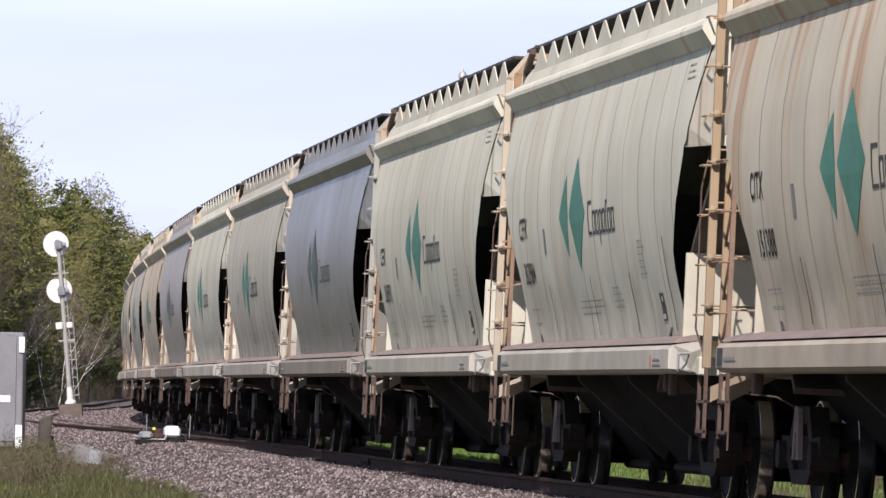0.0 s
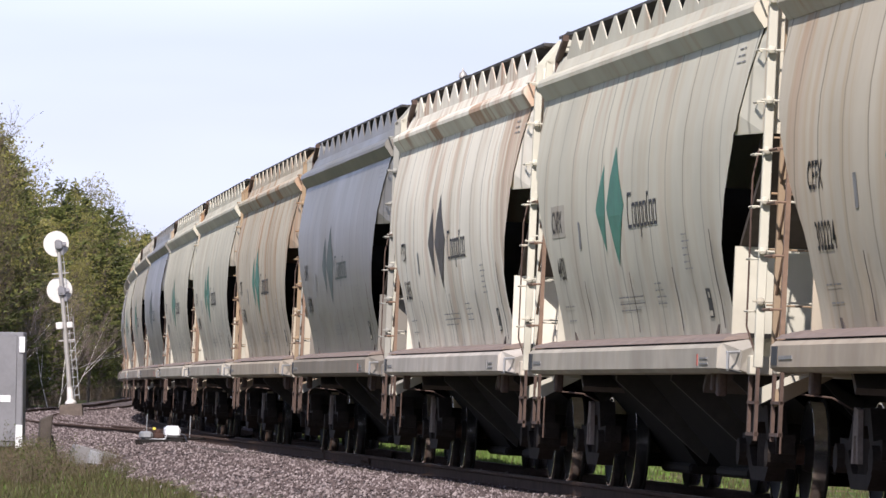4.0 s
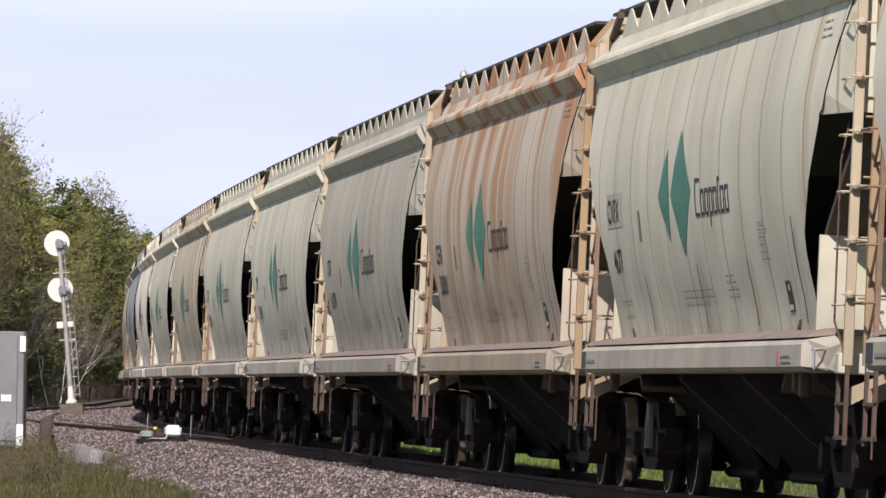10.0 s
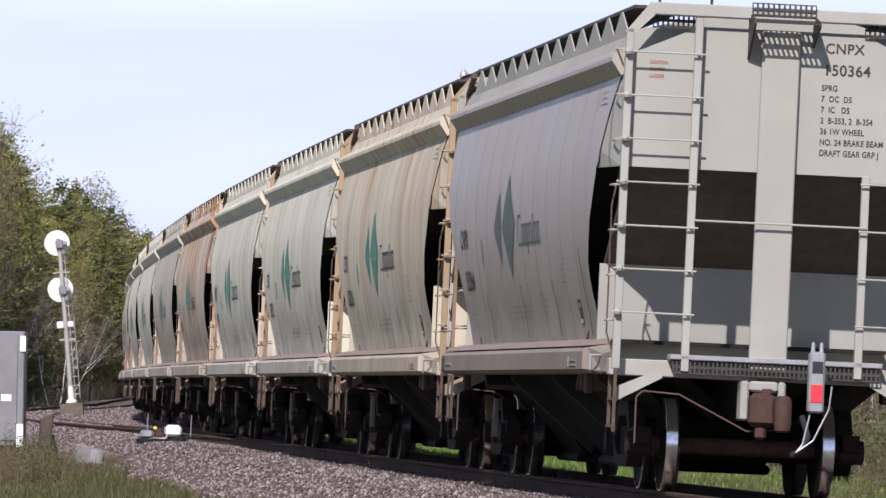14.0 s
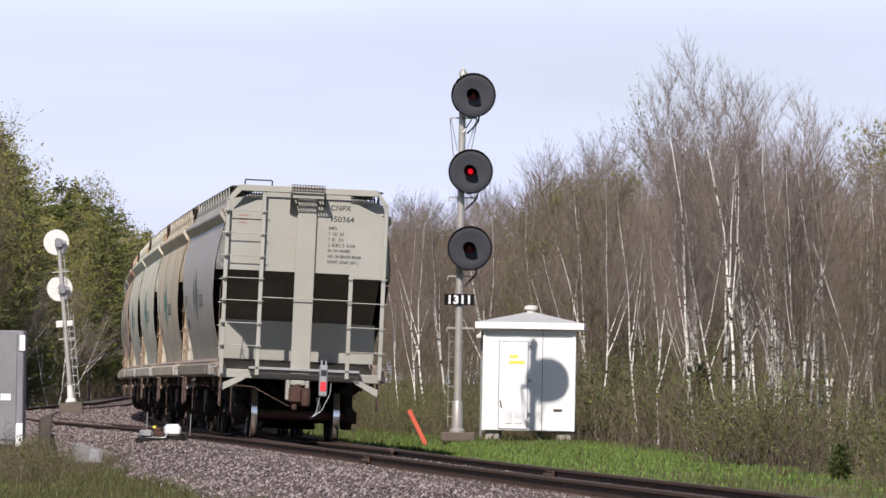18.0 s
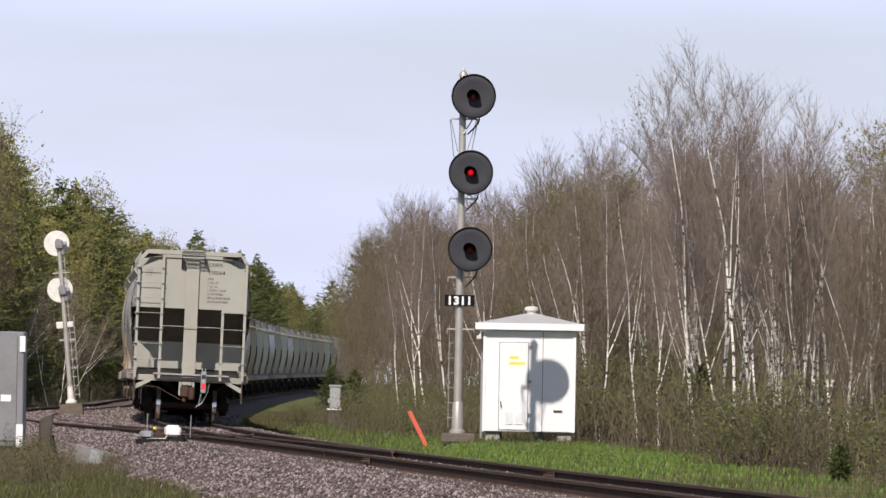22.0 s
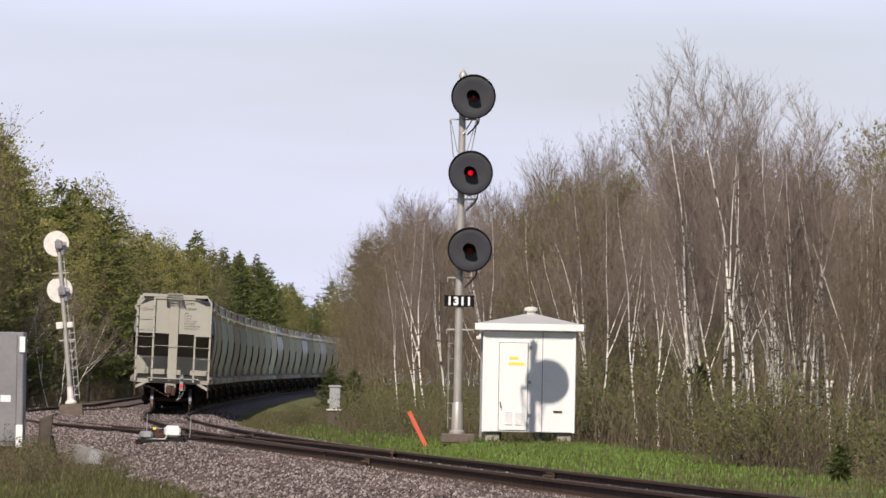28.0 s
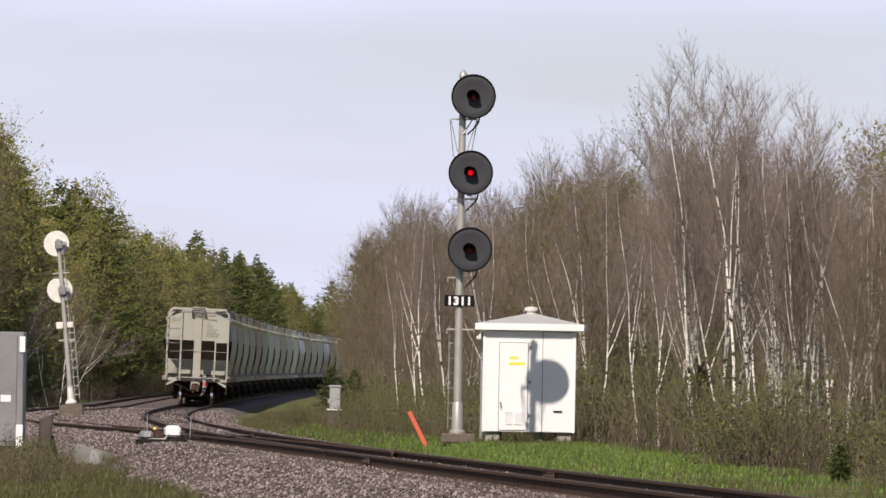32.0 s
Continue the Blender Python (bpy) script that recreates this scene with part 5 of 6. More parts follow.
    # cabinet, old posts and slab by the grass
    cab = thing("trackside_cabinet", pose(-8.0, 134.0, -0.45), "tall dull-grey metal trackside cabinet half behind brush", "equipment cabinet")
    part("shell", Mesh().box(-0.75, 0.62, 0.0, 0.9, 0.30, 2.34, 0.02), M_CABINET, cab)
    part("door", Mesh().box(-0.68, 0.50, -0.02, 0.0, 0.4, 2.28, 0.008), M_CABINET, cab)
    # white strips paint the sunlit sliver of the cabinet's right side
    part("edge_strip", Mesh().box(0.54, 0.64, -0.03, 0.0, 1.98, 2.26, 0.004).box(0.50, 0.62, -0.03, 0.0, 0.28, 0.70, 0.004), M_WHITE, cab, "white reflective strips")
    part("label_plate", Mesh().box(0.22, 0.40, -0.03, -0.02, 1.10, 1.22), M_WHITE, cab, "small white label")
    part("leg", Mesh().box(-0.7, -0.6, 0.1, 0.2, 0, 0.3).box(0.5, 0.6, 0.1, 0.2, 0, 0.3), M_CONC, cab)
    for x, y, h, lean, w in ((-7.46, 137.0, 0.86, -20, 0.05), (-7.23, 138.0, 0.84, 3, 0.11), (-7.05, 138.4, 0.46, -12, 0.10), (-7.72, 137.5, 0.62, 8, 0.05)):
        po = thing("old_post", pose(x, y, -0.45, 0, lean, 10), "weathered grey broken wooden post", "post")
        g = Mesh().box(-w, w, -w, w, 0, h, 0.02)
        g.v = [(a + 0.02 * math.sin(c * 9), b, c + (0.05 * a / w if c > 0.3 else 0)) for a, b, c in g.v]
        part("timber", g, M_WOODPOST, po)
    slab = thing("culvert_slab", pose(-6.45, 143.0, -0.66, 0, 14, 8), "tilted grey concrete slab half sunk in ballast", "slab")
    part("slab", Mesh().box(-0.55, 0.95, -0.4, 0.5, 0.02, 0.40, 0.03), M_SLAB, slab)
    part("box", Mesh().box(-0.28, -0.02, -0.55, -0.42, 0.10, 0.36, 0.02), M_GALV, slab)
    for x, y in ((-8.9, 192.0), (-9.6, 205.0), (-8.1, 186.0)):
        f = thing("track_flag", pose(x, y, -0.28, 0, 20, 30), "small white marker beside the side track", "marker")
        part("plate", Mesh().box(-0.05, 0.05, -0.01, 0.01, 0.1, 0.22).box(-0.01, 0.01, -0.008, 0.008, 0, 0.1), M_WHITEDISC, f)


lineside()
# ---------- woods ----------
def bark(name, a, b, marks=False):
    n = Nodes(name)
    v = n.coords()
    f = n.noise(n.coords((14, 14, 3)), 1.0, 4.0)
    col = n.mix(n.rng(f, 0.35, 0.65), a, b)
    if marks:
        band = n.noise(n.coords((2.5, 2.5, 8)), 1.0, 4.0, 0.65)
        col = n.mix(n.rng(band, 0.53, 0.60), col, (0.035, 0.03, 0.028))
    n.bump(f, 0.5, 0.01)
    return n.done(col, 0.85, 0.0, 0.2)


def leaf(name, a, b):
    n = Nodes(name)
    g = n.add("ShaderNodeNewGeometry")
    o = n.add("ShaderNodeObjectInfo")
    f = n.math("ADD", n.math("MULTIPLY", g.outputs["Random Per Island"], 0.6), n.math("MULTIPLY", o.outputs["Random"], 0.4))
    n.done(n.mix(f, a, b), 0.6, 0.0, 0.25)
    n.b.inputs["Subsurface Weight"].default_value = 0.0
    return n.mat


M_BIRCH = bark("birch_bark", (0.74, 0.71, 0.67), (0.88, 0.86, 0.82), True)
M_GREYBARK = bark("grey_bark", (0.075, 0.06, 0.048), (0.23, 0.195, 0.16))
M_TWIG = bark("brown_twigs", (0.066, 0.050, 0.036), (0.205, 0.165, 0.122))
M_TWIGBIRCH = bark("purple_brown_twigs", (0.11, 0.085, 0.075), (0.28, 0.23, 0.205))
M_BUDS = leaf("yellow_green_buds", (0.090, 0.100, 0.026), (0.19, 0.188, 0.055))
M_LEAF = leaf("fresh_green_leaves", (0.12, 0.128, 0.032), (0.29, 0.265, 0.075))
M_PINE = leaf("dark_needles", (0.048, 0.066, 0.020), (0.135, 0.150, 0.040))
M_SHRUB = leaf("shrub_spring_leaves", (0.050, 0.068, 0.018), (0.135, 0.150, 0.045))
M_SPRUCE = leaf("green_needles", (0.030, 0.045, 0.016), (0.085, 0.105, 0.030))
M_DRY = leaf("dry_brush", (0.072, 0.055, 0.030), (0.155, 0.118, 0.064))
M_GRASS = leaf("bright_spring_grass", (0.070, 0.125, 0.022), (0.135, 0.205, 0.046))
M_DULLGRASS = leaf("dull_meadow_grass", (0.040, 0.045, 0.015), (0.108, 0.094, 0.045))


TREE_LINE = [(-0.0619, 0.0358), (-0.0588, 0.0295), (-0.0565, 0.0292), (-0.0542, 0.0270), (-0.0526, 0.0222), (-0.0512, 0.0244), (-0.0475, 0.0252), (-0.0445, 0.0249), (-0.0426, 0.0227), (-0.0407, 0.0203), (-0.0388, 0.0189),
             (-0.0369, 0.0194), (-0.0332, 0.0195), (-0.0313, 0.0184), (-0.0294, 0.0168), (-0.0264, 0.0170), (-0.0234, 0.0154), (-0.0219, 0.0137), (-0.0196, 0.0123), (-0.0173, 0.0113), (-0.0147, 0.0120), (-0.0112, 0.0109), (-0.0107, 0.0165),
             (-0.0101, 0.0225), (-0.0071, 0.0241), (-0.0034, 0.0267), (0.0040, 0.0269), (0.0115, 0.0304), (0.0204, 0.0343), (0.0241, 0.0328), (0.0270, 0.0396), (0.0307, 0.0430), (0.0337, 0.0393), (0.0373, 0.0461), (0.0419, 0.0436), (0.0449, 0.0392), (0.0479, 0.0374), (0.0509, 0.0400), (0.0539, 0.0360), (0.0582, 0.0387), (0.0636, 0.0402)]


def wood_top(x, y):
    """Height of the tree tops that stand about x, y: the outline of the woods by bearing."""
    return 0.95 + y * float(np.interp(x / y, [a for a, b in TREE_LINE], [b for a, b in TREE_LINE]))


def twig(g, p, d, length, r, rnd, bend=0.25, n=3, steps=2):
    """A bent, thinning twig; gives back the points on it."""
    pts, p = [Vector(p)], Vector(p)
    for k in range(steps):
        d = (d + Vector((rnd.uniform(-1, 1), rnd.uniform(-1, 1), rnd.uniform(-0.5, 1))) * bend).normalized()
        q = p + d * (length / steps)
        g.tube(p, q, r * (1 - 0.75 * k / steps), r * (1 - 0.75 * (k + 1) / steps), n, False)
        p = q
        pts.append(p)
    return pts


def leaf_bits(g, p, rnd, count, spread, size):
    for _ in range(count):
        c = p + Vector((rnd.gauss(0, spread), rnd.gauss(0, spread), rnd.gauss(0, spread * 0.7)))
        a, b = Vector((rnd.gauss(0, 1), rnd.gauss(0, 1), rnd.gauss(0, 1))).normalized(), Vector((rnd.gauss(0, 1), rnd.gauss(0, 1), rnd.gauss(0, 1))).normalized()
        s = size * rnd.uniform(0.6, 1.4)
        g.add([tuple(c + a * s), tuple(c + b * s * 0.7), tuple(c - a * s), tuple(c - b * s * 0.7)], [(0, 1, 2, 3)])


def bare_tree(seed, height, trunk_r, start, birch, leaves=0, spread=1.0, leaf_size=0.04):
    """Trunk, limbs and fine twigs; leaves: how many clumps to each limb's twigs."""
    rnd = random.Random(seed)
    trunk, crown, green = Mesh(), Mesh(), Mesh()
    p, d, pts = Vector((0, 0, -0.2)), Vector((rnd.uniform(-0.06, 0.06), rnd.uniform(-0.06, 0.06), 1)).normalized(), []
    n = 10
    for k in range(n):
        d = (d + Vector((rnd.gauss(0, 0.06), rnd.gauss(0, 0.05), 0.10))).normalized()
        q = p + d * (height / n)
        trunk.tube(p, q, trunk_r * (1 - 0.93 * k / n), trunk_r * (1 - 0.93 * (k + 1) / n), 6, False)
        pts += [(p.lerp(q, t), (k + t) / n) for t in (0.0, 0.34, 0.67)]
        p = q
    if birch:
        for at in rnd.sample(range(6, 15), 2):      # forks
            c, d = pts[at][0], Vector((rnd.uniform(-0.4, 0.4), rnd.uniform(-0.3, 0.3), 1)).normalized()
            for k in range(5):
                q = c + d * (height * 0.085)
                trunk.tube(c, q, trunk_r * 0.5 * (1 - 0.16 * k), trunk_r * 0.5 * (1 - 0.16 * (k + 1)), 5, False)
                pts.append((q, 0.5 + 0.09 * k))
                c, d = q, (d + Vector((rnd.gauss(0, 0.06), rnd.gauss(0, 0.06), 0.08))).normalized()
    for c, f in pts:
        if f < start:
            continue
        for _ in range(2 if f > 0.35 else 1):
            a = rnd.uniform(0, 6.283)
            up = rnd.uniform(1.1, 2.6) if birch else rnd.uniform(0.7, 2.0)
            d = Vector((math.cos(a), math.sin(a), up)).normalized()
            ln = spread * height * (0.10 + 0.17 * (1 - f) ** 0.8) * rnd.uniform(0.6, 1.15)
            limb = twig(crown, c, d, ln, trunk_r * 0.22 * (1.15 - f), rnd, 0.14, 3, 3)
            for b in limb[1:]:
                for _ in range(3):
                    e = (d + Vector((rnd.gauss(0, 0.6), rnd.gauss(0, 0.6), rnd.uniform(-0.1, 0.9)))).normalized()
                    sub = twig(crown, b, e, ln * rnd.uniform(0.35, 0.7), 0.0052, rnd, 0.16, 3, 2)
                    for s in sub[1:]:
                        for _ in range(2):
                            e2 = (e + Vector((rnd.gauss(0, 0.5), rnd.gauss(0, 0.5), rnd.uniform(-0.1, 0.8)))).normalized()
                            tip = twig(crown, s, e2, ln * rnd.uniform(0.15, 0.38), 0.0036, rnd, 0.2, 3, 1)
                        if leaves:
                            leaf_bits(green, tip[-1], rnd, leaves, 0.09, leaf_size)
    return trunk, crown, green


def conifer(seed, height, radius, droop, ragged, size):
    rnd = random.Random(seed)
    trunk, needles = Mesh(), Mesh()
    trunk.tube((0, 0, -0.2), (0, 0, height * 0.98), height * 0.012 + 0.02, 0.01, 6, False)
    z = height * rnd.uniform(0.06, 0.14)
    while z < height:
        f = z / height
        r = radius * min(1.0, (1 - f) * 2.0) ** 0.65 * rnd.uniform(1 - ragged, 1.0) + 0.06
        for k in range(rnd.randint(9, 12)):
            a = rnd.uniform(0, 6.283)
            rr = r * rnd.uniform(0.5, 1.15)
            z1, z = z, z + height * rnd.uniform(-0.03, 0.03)
            d = Vector((math.cos(a), math.sin(a), 0))
            steps = max(2, int(rr / (size * 0.75)))
            trunk.tube((0, 0, z), tuple(d * rr + Vector((0, 0, z + rr * droop))), 0.014, 0.004, 3, False)
            for s in range(1, steps + 1):
                t = s / steps
                c = d * rr * t + Vector((0, 0, z + rr * droop * t + 0.05 * math.sin(t * 5)))
                w = Vector((-d.y, d.x, 0))
                for _ in range(4):
                    a1 = (d * rnd.uniform(0.0, 1) + w * rnd.uniform(-1, 1) + Vector((0, 0, rnd.uniform(-0.2, 0.6)))).normalized()
                    b1 = (w * rnd.uniform(-1, 1) + Vector((0, 0, rnd.uniform(-0.7, 0.7)))).normalized()
                    l, h = size * rnd.uniform(0.7, 1.4), size * rnd.uniform(0.14, 0.3)
                    needles.add([tuple(c), tuple(c + a1 * l * 0.5 + b1 * h), tuple(c + a1 * l), tuple(c + a1 * l * 0.5 - b1 * h)], [(0, 1, 2, 3)])
            z = z1
        z += height * rnd.uniform(0.028, 0.05)
    return trunk, needles


def shrub(seed, height, width, leafy, stems):
    rnd = random.Random(seed)
    wood, green = Mesh(), Mesh()
    for _ in range(stems):
        a = rnd.uniform(0, 6.283)
        d = Vector((math.cos(a) * rnd.uniform(0, 0.6), math.sin(a) * rnd.uniform(0, 0.6), 1)).normalized()
        base = Vector((rnd.gauss(0, width * 0.3), rnd.gauss(0, width * 0.3), -0.1))
        for p in twig(wood, base, d, height * rnd.uniform(0.5, 1.1), 0.010, rnd, 0.2, 3, 3)[1:]:
            for _ in range(2):
                e = (d + Vector((rnd.gauss(0, 0.7), rnd.gauss(0, 0.7), rnd.uniform(0, 0.8)))).normalized()
                for t in twig(wood, p, e, height * rnd.uniform(0.12, 0.3), 0.005, rnd, 0.3, 3, 2)[1:]:
                    leaf_bits(green, t, rnd, leafy, 0.07, 0.035)
    return wood, green


def make_shrub(wood, green, leaf_mat):
    ob = thing("shrub", pose(0, 0, -500), "tangled brown and green lineside shrub", "shrub", "brush at the edge of the woods")
    tagged(part("branchwork", wood, M_TWIG, ob), kind="stuff")
    tagged(part("foliage", green, leaf_mat, ob), kind="stuff")
    return ob


def make_tree(name, label, bits, group):
    ob = thing(name, pose(0, 0, -500), label, "tree", group)
    for nm, g, mat in bits:
        if g.v:
            part(nm, g, mat, ob)
    return ob


G = "trees of the woods"
BIRCH = [make_tree("birch_tree", "tall bare white-barked birch with fine twigs", [("trunk", a, M_BIRCH), ("crown", b, M_TWIGBIRCH)], G)
         for a, b, c in (bare_tree(s, h, 0.046, 0.38, True, 0, 0.85) for s, h in ((1, 10.0), (2, 9.0), (3, 10.8), (4, 8.0)))]
BARE = [make_tree("bare_tree", "slender leafless grey-brown young tree", [("trunk", a, M_GREYBARK), ("crown", b, M_TWIG)], G)
        for a, b, c in (bare_tree(s, h, 0.040, 0.14, False, 0, 1.0) for s, h in ((11, 7.6), (12, 8.4), (13, 6.8), (14, 7.4), (15, 6.0)))]
BUD = [make_tree("budding_tree", "young tree with sparse yellow-green spring buds", [("trunk", a, M_GREYBARK), ("crown", b, M_TWIG), ("foliage", c, M_BUDS)], G)
       for a, b, c in (bare_tree(s, h, 0.045, 0.10, False, 2, 1.05, 0.030) for s, h in ((21, 7.2), (22, 8.2), (23, 6.0)))]
LEAFY = [make_tree("leafing_tree", "tree in fresh light-green spring leaf", [("trunk", a, M_GREYBARK), ("crown", b, M_TWIG), ("foliage", c, M_LEAF)], G)
         for a, b, c in (bare_tree(s, h, 0.10, 0.15, False, 5, 1.15, 0.052) for s, h in ((31, 10.5), (32, 9.0)))]
PINE = [make_tree("pine_tree", "dark green ragged pine", [("trunk", a, M_GREYBARK), ("needles", b, M_PINE)], G)
        for a, b in (conifer(s, h, r, 0.30, 0.55, 0.24) for s, h, r in ((41, 11.0, 3.5), (42, 9.5, 3.3), (43, 12.0, 3.4)))]
SPRUCE = [make_tree("young_spruce", "small bushy green spruce", [("trunk", a, M_GREYBARK), ("needles", b, M_SPRUCE)], G)
          for a, b in (conifer(s, h, r, 0.25, 0.5, 0.13) for s, h, r in ((51, 2.0, 0.6), (52, 1.4, 0.55)))]
SHRUB = [make_shrub(a, b, m)
         for (a, b), m in ((shrub(61, 1.7, 1.6, 1, 60), M_DRY), (shrub(62, 1.6, 1.6, 2, 60), M_SHRUB), (shrub(63, 2.2, 1.5, 1, 60), M_SHRUB), (shrub(64, 1.1, 1.4, 2, 50), M_DRY))]
USED = set()


HEIGHT = {}
for group, tall in ((BIRCH, (10.0, 9.0, 10.8, 8.0)), (BARE, (7.6, 8.4, 6.8, 7.4, 6.0)), (BUD, (7.2, 8.2, 6.0)), (LEAFY, (10.5, 9.0)), (PINE, (11.0, 9.5, 12.0))):
    for tree, h in zip(group, tall):
        HEIGHT[tree] = h


def plant(kind, x, y, scale, rnd, lean=3.0):
    o = x - track_x(y)
    m = pose(x, y, ground_z(o, y) - 0.05, rnd.uniform(-lean, lean), rnd.uniform(-lean, lean), rnd.uniform(0, 360)) @ Matrix.Diagonal((scale, scale, scale * rnd.uniform(0.9, 1.1), 1))
    if kind not in USED:
        USED.add(kind)
        kind.matrix_basis = m
        return kind
    ob = copy_thing(kind, pose(0, 0, 0))
    ob.matrix_basis = m
    return ob


def raise_tree(kind, x, y, height, rnd, lean=3.0):
    return plant(kind, x, y, max(2.0, height) * (1.0 if kind in PINE else 0.93) / HEIGHT[kind], rnd, lean)


def lean_birch(kind, x, y, height, lean, rnd):
    """A birch that leans by so many degrees to the right of straight up."""
    ob = plant(kind, x, y, 1.0, rnd)
    s = height / HEIGHT[kind]
    ob.matrix_basis = pose(x, y, ground_z(x - track_x(y), y) - 0.05, 0, lean, 0) @ pose(0, 0, 0, 0, 0, rnd.uniform(0, 360)) @ Matrix.Diagonal((s, s, s, 1))
    return ob


def far_side(b):
    """Along the bearing b: the distance at which the ground left of both tracks begins beyond them."""
    y = 300.0
    while y < 985 and b * y > track_x(y) - 8.5:
        y += 5
    return y


def woods():
    rnd = random.Random(77)
    # right of the line: thin bare growth with birches
    for k in range(390):
        y = 112 + 330 * rnd.random() ** 1.25
        depth = 7.6 + 16 * rnd.random() ** 1.4
        if 140 < y < 166 and depth < 9.8:
            depth = 10 + rnd.random() * 4
        x, r = track_x(y) + depth, rnd.random()
        kind = rnd.choice(BARE) if r < 0.64 else rnd.choice(BUD) if r < 0.82 else rnd.choice(BIRCH)
        if x / y < 0.07:
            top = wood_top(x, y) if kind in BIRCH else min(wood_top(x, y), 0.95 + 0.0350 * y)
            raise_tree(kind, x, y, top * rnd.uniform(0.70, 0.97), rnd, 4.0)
    # birches at the edge: bearing, distance, lean, share of the wood's height
    for b, y, lean, f, i in ((0.0340, 150, -4.6, 1.0, 0), (0.0334, 152, -2.2, 0.96, 2), (0.0385, 147, -0.8, 1.0, 1), (0.0378, 155, -2.0, 0.8, 3), (0.0408, 150, 1.6, 0.98, 0), (0.0439, 148, -2.6, 0.95, 2),
                             (0.0456, 151, -1.6, 0.85, 1), (0.0482, 146, -2.6, 0.9, 3), (0.0490, 150, 0.8, 0.95, 0), (0.0516, 147, -0.3, 1.0, 1), (0.0538, 145, 0.8, 0.95, 2), (0.0568, 143, -0.5, 1.0, 0),
                             (0.0347, 156, -3.4, 0.7, 1), (0.0425, 154, 3.0, 0.72, 3), (0.0470, 153, 3.6, 0.7, 2), (0.0505, 152, -4.4, 0.75, 1), (0.0550, 149, 3.2, 0.7, 3), (0.0398, 157, -3.0, 0.8, 0),
                             (0.0195, 172, -0.6, 0.9, 3), (0.0208, 168, 1.2, 0.86, 1), (0.0162, 178, -1.6, 0.85, 0), (0.0132, 184, -4.6, 0.9, 2), (0.0066, 192, -0.6, 0.92, 1), (0.0058, 196, -2.8, 0.95, 0),
                             (-0.0030, 216, -1.2, 0.9, 2), (-0.0014, 212, -6.4, 0.95, 1), (0.0012, 206, -5.6, 0.9, 3), (-0.0052, 222, -4.0, 0.8, 0), (0.0262, 160, -2.0, 0.85, 0), (0.0290, 158, 2.0, 0.8, 2)):
        y -= 12 if b > 0.032 else 0
        x = b * y
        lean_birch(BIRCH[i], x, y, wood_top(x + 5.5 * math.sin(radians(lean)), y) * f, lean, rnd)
    for k in range(24):
        b = 0.031 + 0.029 * rnd.random()
        y = 136 + 14 * rnd.random()
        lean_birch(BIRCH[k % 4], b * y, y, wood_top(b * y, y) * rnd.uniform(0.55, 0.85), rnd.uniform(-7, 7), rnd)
    # a leafing sapling above the hut and one at the bend
    raise_tree(BUD[1], 0.0258 * 170, 170, 7.0, rnd, 2.0)
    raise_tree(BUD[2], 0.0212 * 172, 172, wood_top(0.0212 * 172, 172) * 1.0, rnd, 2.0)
    lean_birch(BUD[0], -0.0100 * 262, 262, 5.0, -9, rnd)
    lean_birch(LEAFY[1], 0.0610 * 150, 150, 6.0, -3, rnd)
    # brush along the edge
    for k in range(110):
        y = 106 + 190 * rnd.random() ** 1.3
        off = 6.4 + rnd.random() * 2.4
        if 143 < y < 164 and off < 9.0:
            off = 9.2 + rnd.random()
        plant(rnd.choice(SHRUB + SHRUB[1:3] + SHRUB[1:3]), track_x(y) + off, y, rnd.uniform(0.42, 0.9), rnd, 6)
    for k in range(26):
        y = 162 + 60 * rnd.random()
        plant(SHRUB[1 + k % 2], track_x(y) + 4.2 + 2.6 * rnd.random(), y, rnd.uniform(0.3, 0.65), rnd, 8)
    for y, off, i, s in ((140, 7.4, 0, 0.75), (121, 7.6, 0, 0.30), (115, 6.8, 1, 0.40), (132, 7.9, 0, 0.5), (216, 4.9, 1, 0.6), (240, 5.9, 0, 0.8), (262, 6.0, 1, 0.9), (290, 6.2, 0, 0.9)):
        plant(SPRUCE[i], track_x(y) + off, y, s, rnd, 3)
    for k in range(16):      # green brush behind the hut
        b, y = 0.0185 + 0.016 * rnd.random(), 164 + 12 * rnd.random()
        plant(SHRUB[1 + k % 2], b * y, y, rnd.uniform(0.7, 1.15), rnd, 6)
    # undergrowth deeper in the woods
    more = random.Random(5)
    for k in range(50):
        y = 172 + 110 * more.random()
        x = (0.0270 + 0.0330 * k / 49) * y
        if x - track_x(y) > 7.5:
            if k % 4 == 0:
                plant(BUD[2], x, y, more.uniform(0.85, 1.05), more, 4)
            else:
                plant(SHRUB[k % 3], x, y, more.uniform(1.2, 1.8), more, 6)
    # scrub on the slope beyond the hut
    for k in range(60):
        y = 166 + 150 * rnd.random() ** 1.3
        i = rnd.choice((0, 1, 1, 2, 2, 3))
        plant(SHRUB[i], track_x(y) + 3.7 + 3.6 * rnd.random(), y, rnd.uniform(0.16, 0.42), rnd, 8)
    # trees beyond both tracks that close the view where the line bends away
    for k in range(92):
        b = -0.0385 + 0.0280 * (k + rnd.uniform(-0.4, 0.4)) / 91
        y = far_side(b) + 60 * rnd.random()
        low = b > -0.030
        kind = rnd.choice(PINE) if rnd.random() < (0.75 if low else 0.25) else rnd.choice(LEAFY if low else BUD + LEAFY[:1] + BARE[:2])
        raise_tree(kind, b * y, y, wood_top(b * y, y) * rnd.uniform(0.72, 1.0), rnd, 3)
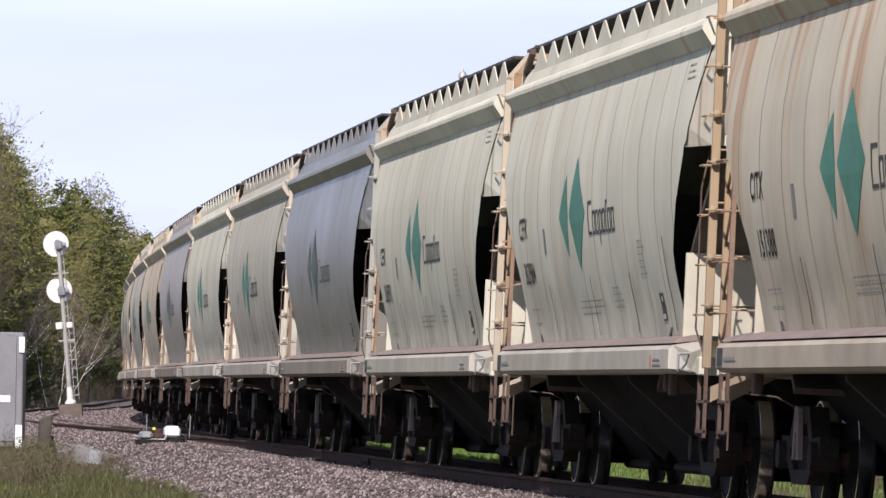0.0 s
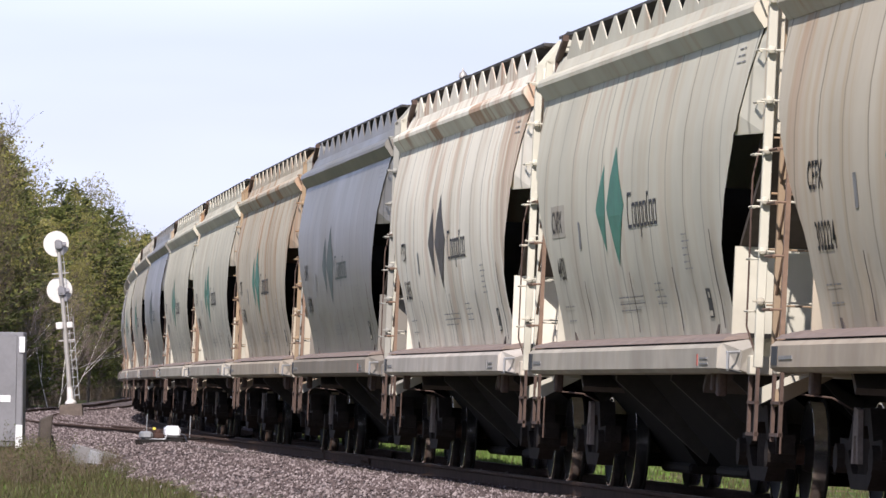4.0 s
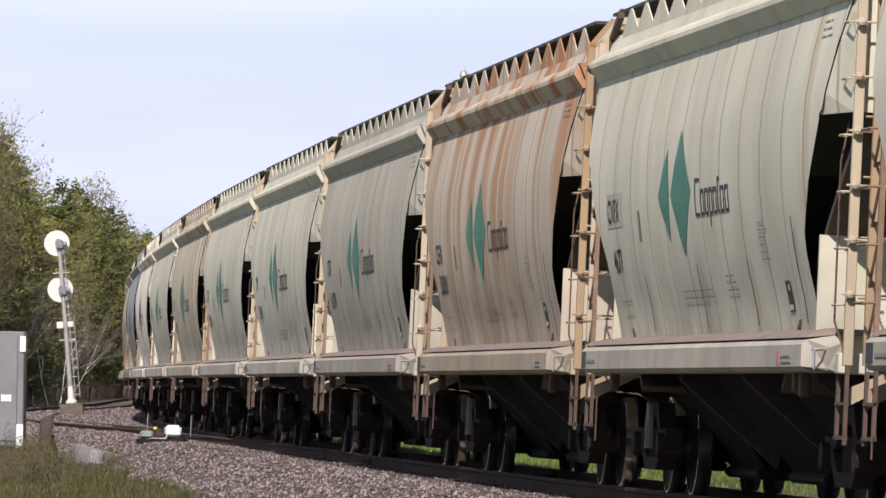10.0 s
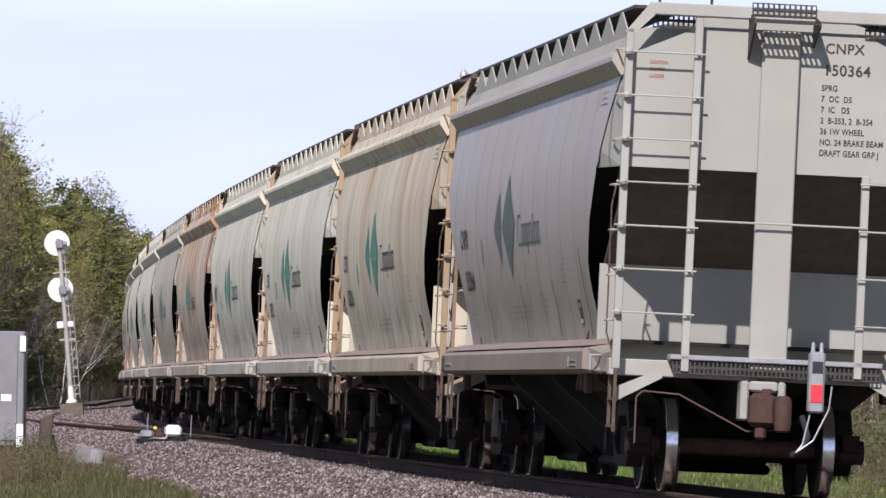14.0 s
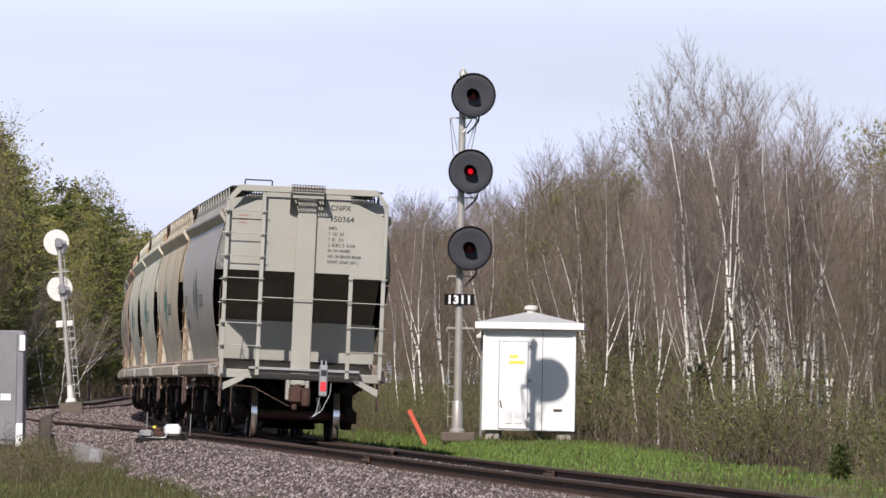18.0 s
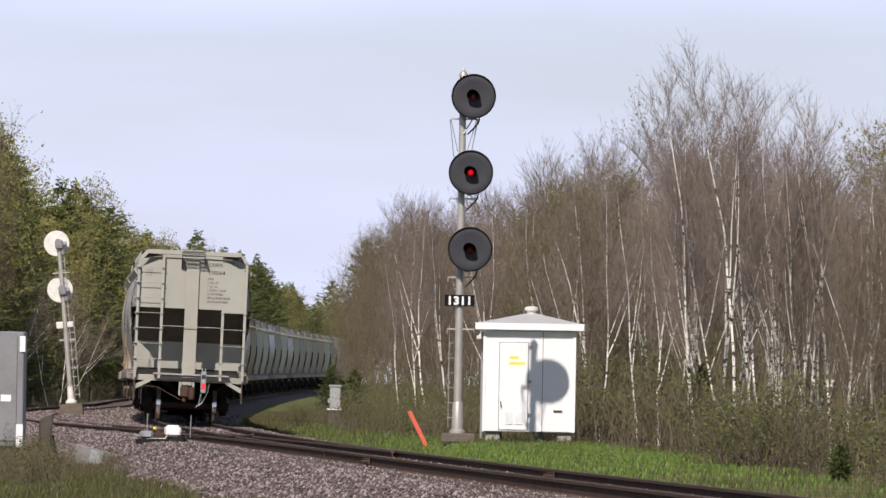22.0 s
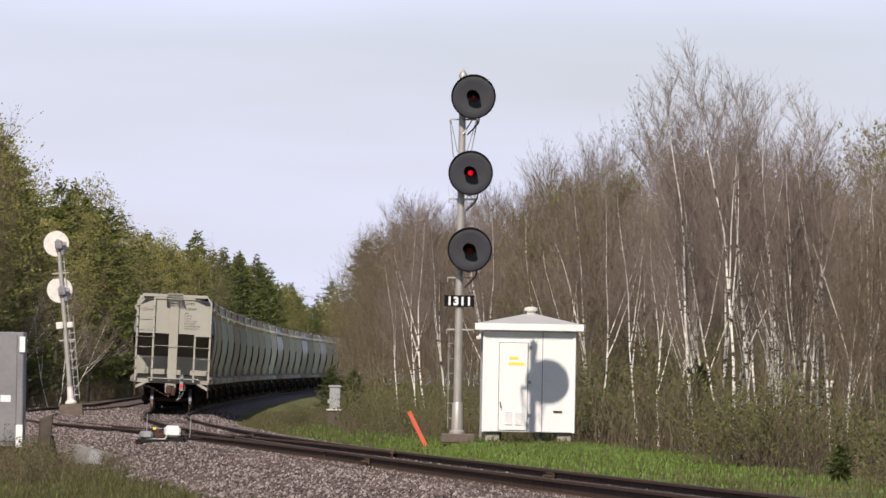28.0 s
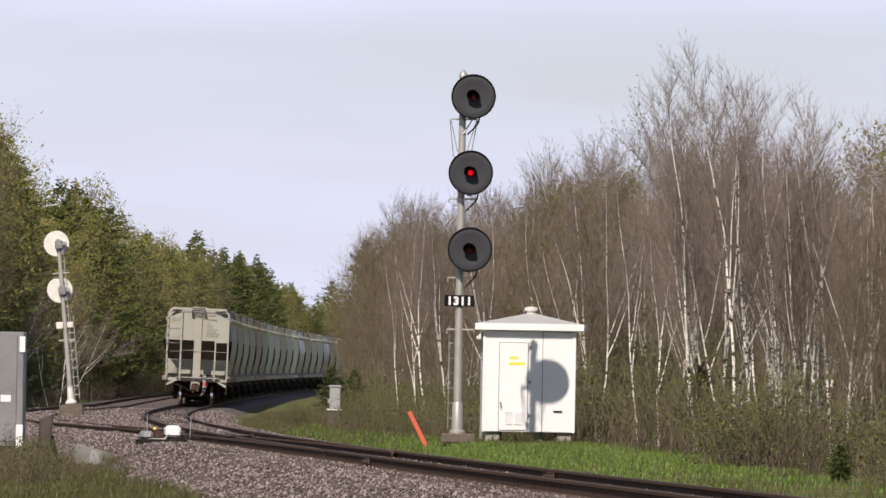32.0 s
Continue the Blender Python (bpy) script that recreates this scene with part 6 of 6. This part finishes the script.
    # left of the side track: pines and leafing trees
    for k in range(205):
        y = 285 + 330 * rnd.random() ** 1.5
        x = min(siding_x(y), track_x(y) - 4) - 4.2 - 18 * rnd.random() ** 1.3
        b, r = x / y, rnd.random()
        if b < -0.068:
            continue
        if b < -0.0525:
            kind = rnd.choice(LEAFY) if r < 0.62 else rnd.choice(PINE) if r < 0.8 else rnd.choice(BUD)
        elif b < -0.0450:
            kind = rnd.choice(LEAFY) if r < 0.6 else rnd.choice(PINE) if r < 0.8 else rnd.choice(BUD)
        elif b < -0.0385:
            kind = rnd.choice(PINE) if r < 0.7 else rnd.choice(LEAFY + BARE)
        else:
            kind = rnd.choice(BUD + BARE) if r < 0.7 else rnd.choice(PINE)
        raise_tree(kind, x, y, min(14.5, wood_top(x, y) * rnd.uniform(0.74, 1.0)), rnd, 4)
    for k in range(60):      # the close edge of the woods beside the side track
        y = 292 + 5.6 * k + 2.0 * rnd.random()
        x = min(siding_x(y), track_x(y) - 4) - 3.6 - 2.6 * rnd.random()
        kind = rnd.choice(PINE + LEAFY + LEAFY)
        raise_tree(kind, x, y, min(13.0, wood_top(x, y) * rnd.uniform(0.8, 0.97)), rnd, 3)
    lean_birch(BUD[1], -0.0622 * 300, 300, 11.0, 4, rnd)
    lean_birch(BUD[0], -0.0640 * 305, 305, 11.6, 5, rnd)
    for k in range(45):
        y = 250 + 330 * rnd.random()
        edge = min(siding_x(y), track_x(y) - 4) - 3.4
        plant(rnd.choice(SHRUB), edge - rnd.random() * 2.5, y, rnd.uniform(0.7, 1.5), rnd, 6)
    # brush in the near left corner
    for k in range(26):
        y = 116 + 22 * rnd.random()
        x = -0.0565 * y - 0.1 - 1.5 * rnd.random() ** 1.3 + 0.55
        plant(rnd.choice(SHRUB), x, y, rnd.uniform(0.22, 0.5), rnd, 10)
    for k in range(20):
        y = 124 + 16 * rnd.random()
        plant(SHRUB[k % 4], (-0.058 + 0.018 * rnd.random()) * y, y, rnd.uniform(0.14, 0.32), rnd, 12)


woods()


def leaning_birches():
    """White trunks that have tipped over among the left-hand trees."""
    for x, y, z, lean, scale, i in ((-18.9, 330, 0.6, 24, 0.52, 0), (-17.4, 352, 0.4, 26, 0.5, 1), (-17.9, 345, 0.4, -10, 0.6, 2), (-17.0, 338, 0.5, 20, 0.42, 3), (-20.5, 430, 2.3, 62, 0.42, 1), (-16.2, 322, 0.3, 12, 0.5, 0)):
        ob = copy_thing(BIRCH[i], pose(0, 0, 0))
        ob["label"] = "leaning bare white birch among darker trees"
        ob.matrix_basis = pose(x, y, z - 0.3, 0, lean, 0) @ Matrix.Diagonal((scale, scale, scale, 1))


leaning_birches()


def surrounding_woods():
    """Unseen young woods added left, right and behind the viewpoint to block low sky light."""
    rnd = random.Random(9)
    g = Mesh()
    spots = []
    for k in range(150):
        y = -90 + 330 * rnd.random()
        spots.append((-0.0585 * max(y, 0) - 14 - 26 * rnd.random(), y))
    for k in range(70):
        spots.append((-45 + 110 * rnd.random(), -95 + 40 * rnd.random()))
    for k in range(90):
        y = -90 + 190 * rnd.random()
        spots.append((track_x(y) + 10 + 22 * rnd.random(), y))
    for x, y in spots:
        o = x - track_x(y)
        if abs(o) < 8:
            continue
        z, h = ground_z(o, y), rnd.uniform(6, 9.5)
        g.tube((x, y, z - 0.2), (x + rnd.uniform(-0.3, 0.3), y, z + h * 0.95), 0.09, 0.02, 5, False)
        for i in range(70):
            f = rnd.uniform(0.08, 1.0)
            r = h * 0.24 * (1.15 - f) * rnd.random() ** 0.5
            a = rnd.uniform(0, 6.283)
            leaf_bits(g, Vector((x + r * math.cos(a), y + r * math.sin(a), z + h * f)), rnd, 1, 0.1, 0.42)
    tagged(part("surrounding_woods", g, M_DRY), "brown and green young woods standing round the clearing", "woods", kind="stuff")


surrounding_woods()


def grass(name, label, material, count, region, height, seed, broad=1.0):
    rnd = np.random.RandomState(seed)
    vs, fs, made = [], [], 0
    while made < count:
        o, y = region(rnd)
        if is_gravel(o, y) > 0.25:
            continue
        x, z = track_x(y) + o, ground_z(o, y)
        h = height * rnd.uniform(0.4, 1.3)
        a = rnd.rand() * 6.283
        c, s = math.cos(a), math.sin(a)
        w = rnd.uniform(0.004, 0.010) * broad
        b = rnd.uniform(0.05, 0.5) * h
        k = len(vs)
        vs += [(x - w * s, y + w * c, z - 0.02), (x + w * s, y - w * c, z - 0.02), (x + b * 0.4 * c + w * 0.7 * s, y + b * 0.4 * s - w * 0.7 * c, z + h * 0.6), (x + b * c, y + b * s, z + h)]
        fs += [(k, k + 1, k + 2), (k, k + 2, k + 3)]
        made += 1
    me = bpy.data.meshes.new(name)
    me.from_pydata(vs, [], fs)
    me.materials.append(material)
    tagged(new(name, me), label, "grass", kind="stuff")


grass("bright_grass", "bright green spring grass along the track and round the hut", M_GRASS, 62000, lambda r: (2.9 + 4.2 * r.rand(), 140 + 13 * r.randn() if r.rand() < 0.5 else 134 + 34 * r.rand()), 0.065, 3, 2.6)
grass("verge_grass", "mixed green and straw verge grass", M_DULLGRASS, 22000, lambda r: (2.9 + 6.0 * r.rand() ** 1.5, 92 + 230 * r.rand()), 0.12, 4)
grass("slope_grass", "straw and green rough grass on the far slope", M_DULLGRASS, 9000, lambda r: (2.7 + 4.5 * r.rand(), 150 + 130 * r.rand()), 0.16, 8)
grass("meadow_grass", "mixed green and straw meadow grass below the ballast", M_DULLGRASS, 34000, lambda r: (-3.4 - 6.5 * r.rand(), 96 + 75 * r.rand()), 0.13, 5)
grass("green_tufts", "patches of green grass below the ballast", M_GRASS, 3800, lambda r: (-3.6 - 6.0 * r.rand(), 96 + 40 * r.rand()), 0.09, 6)
grass("slope_green", "patches of fresh green grass on the far slope", M_GRASS, 5000, lambda r: (2.8 + 1.8 * r.rand() ** 1.4, 158 + 62 * r.rand()), 0.09, 11, 2.2)
motions()
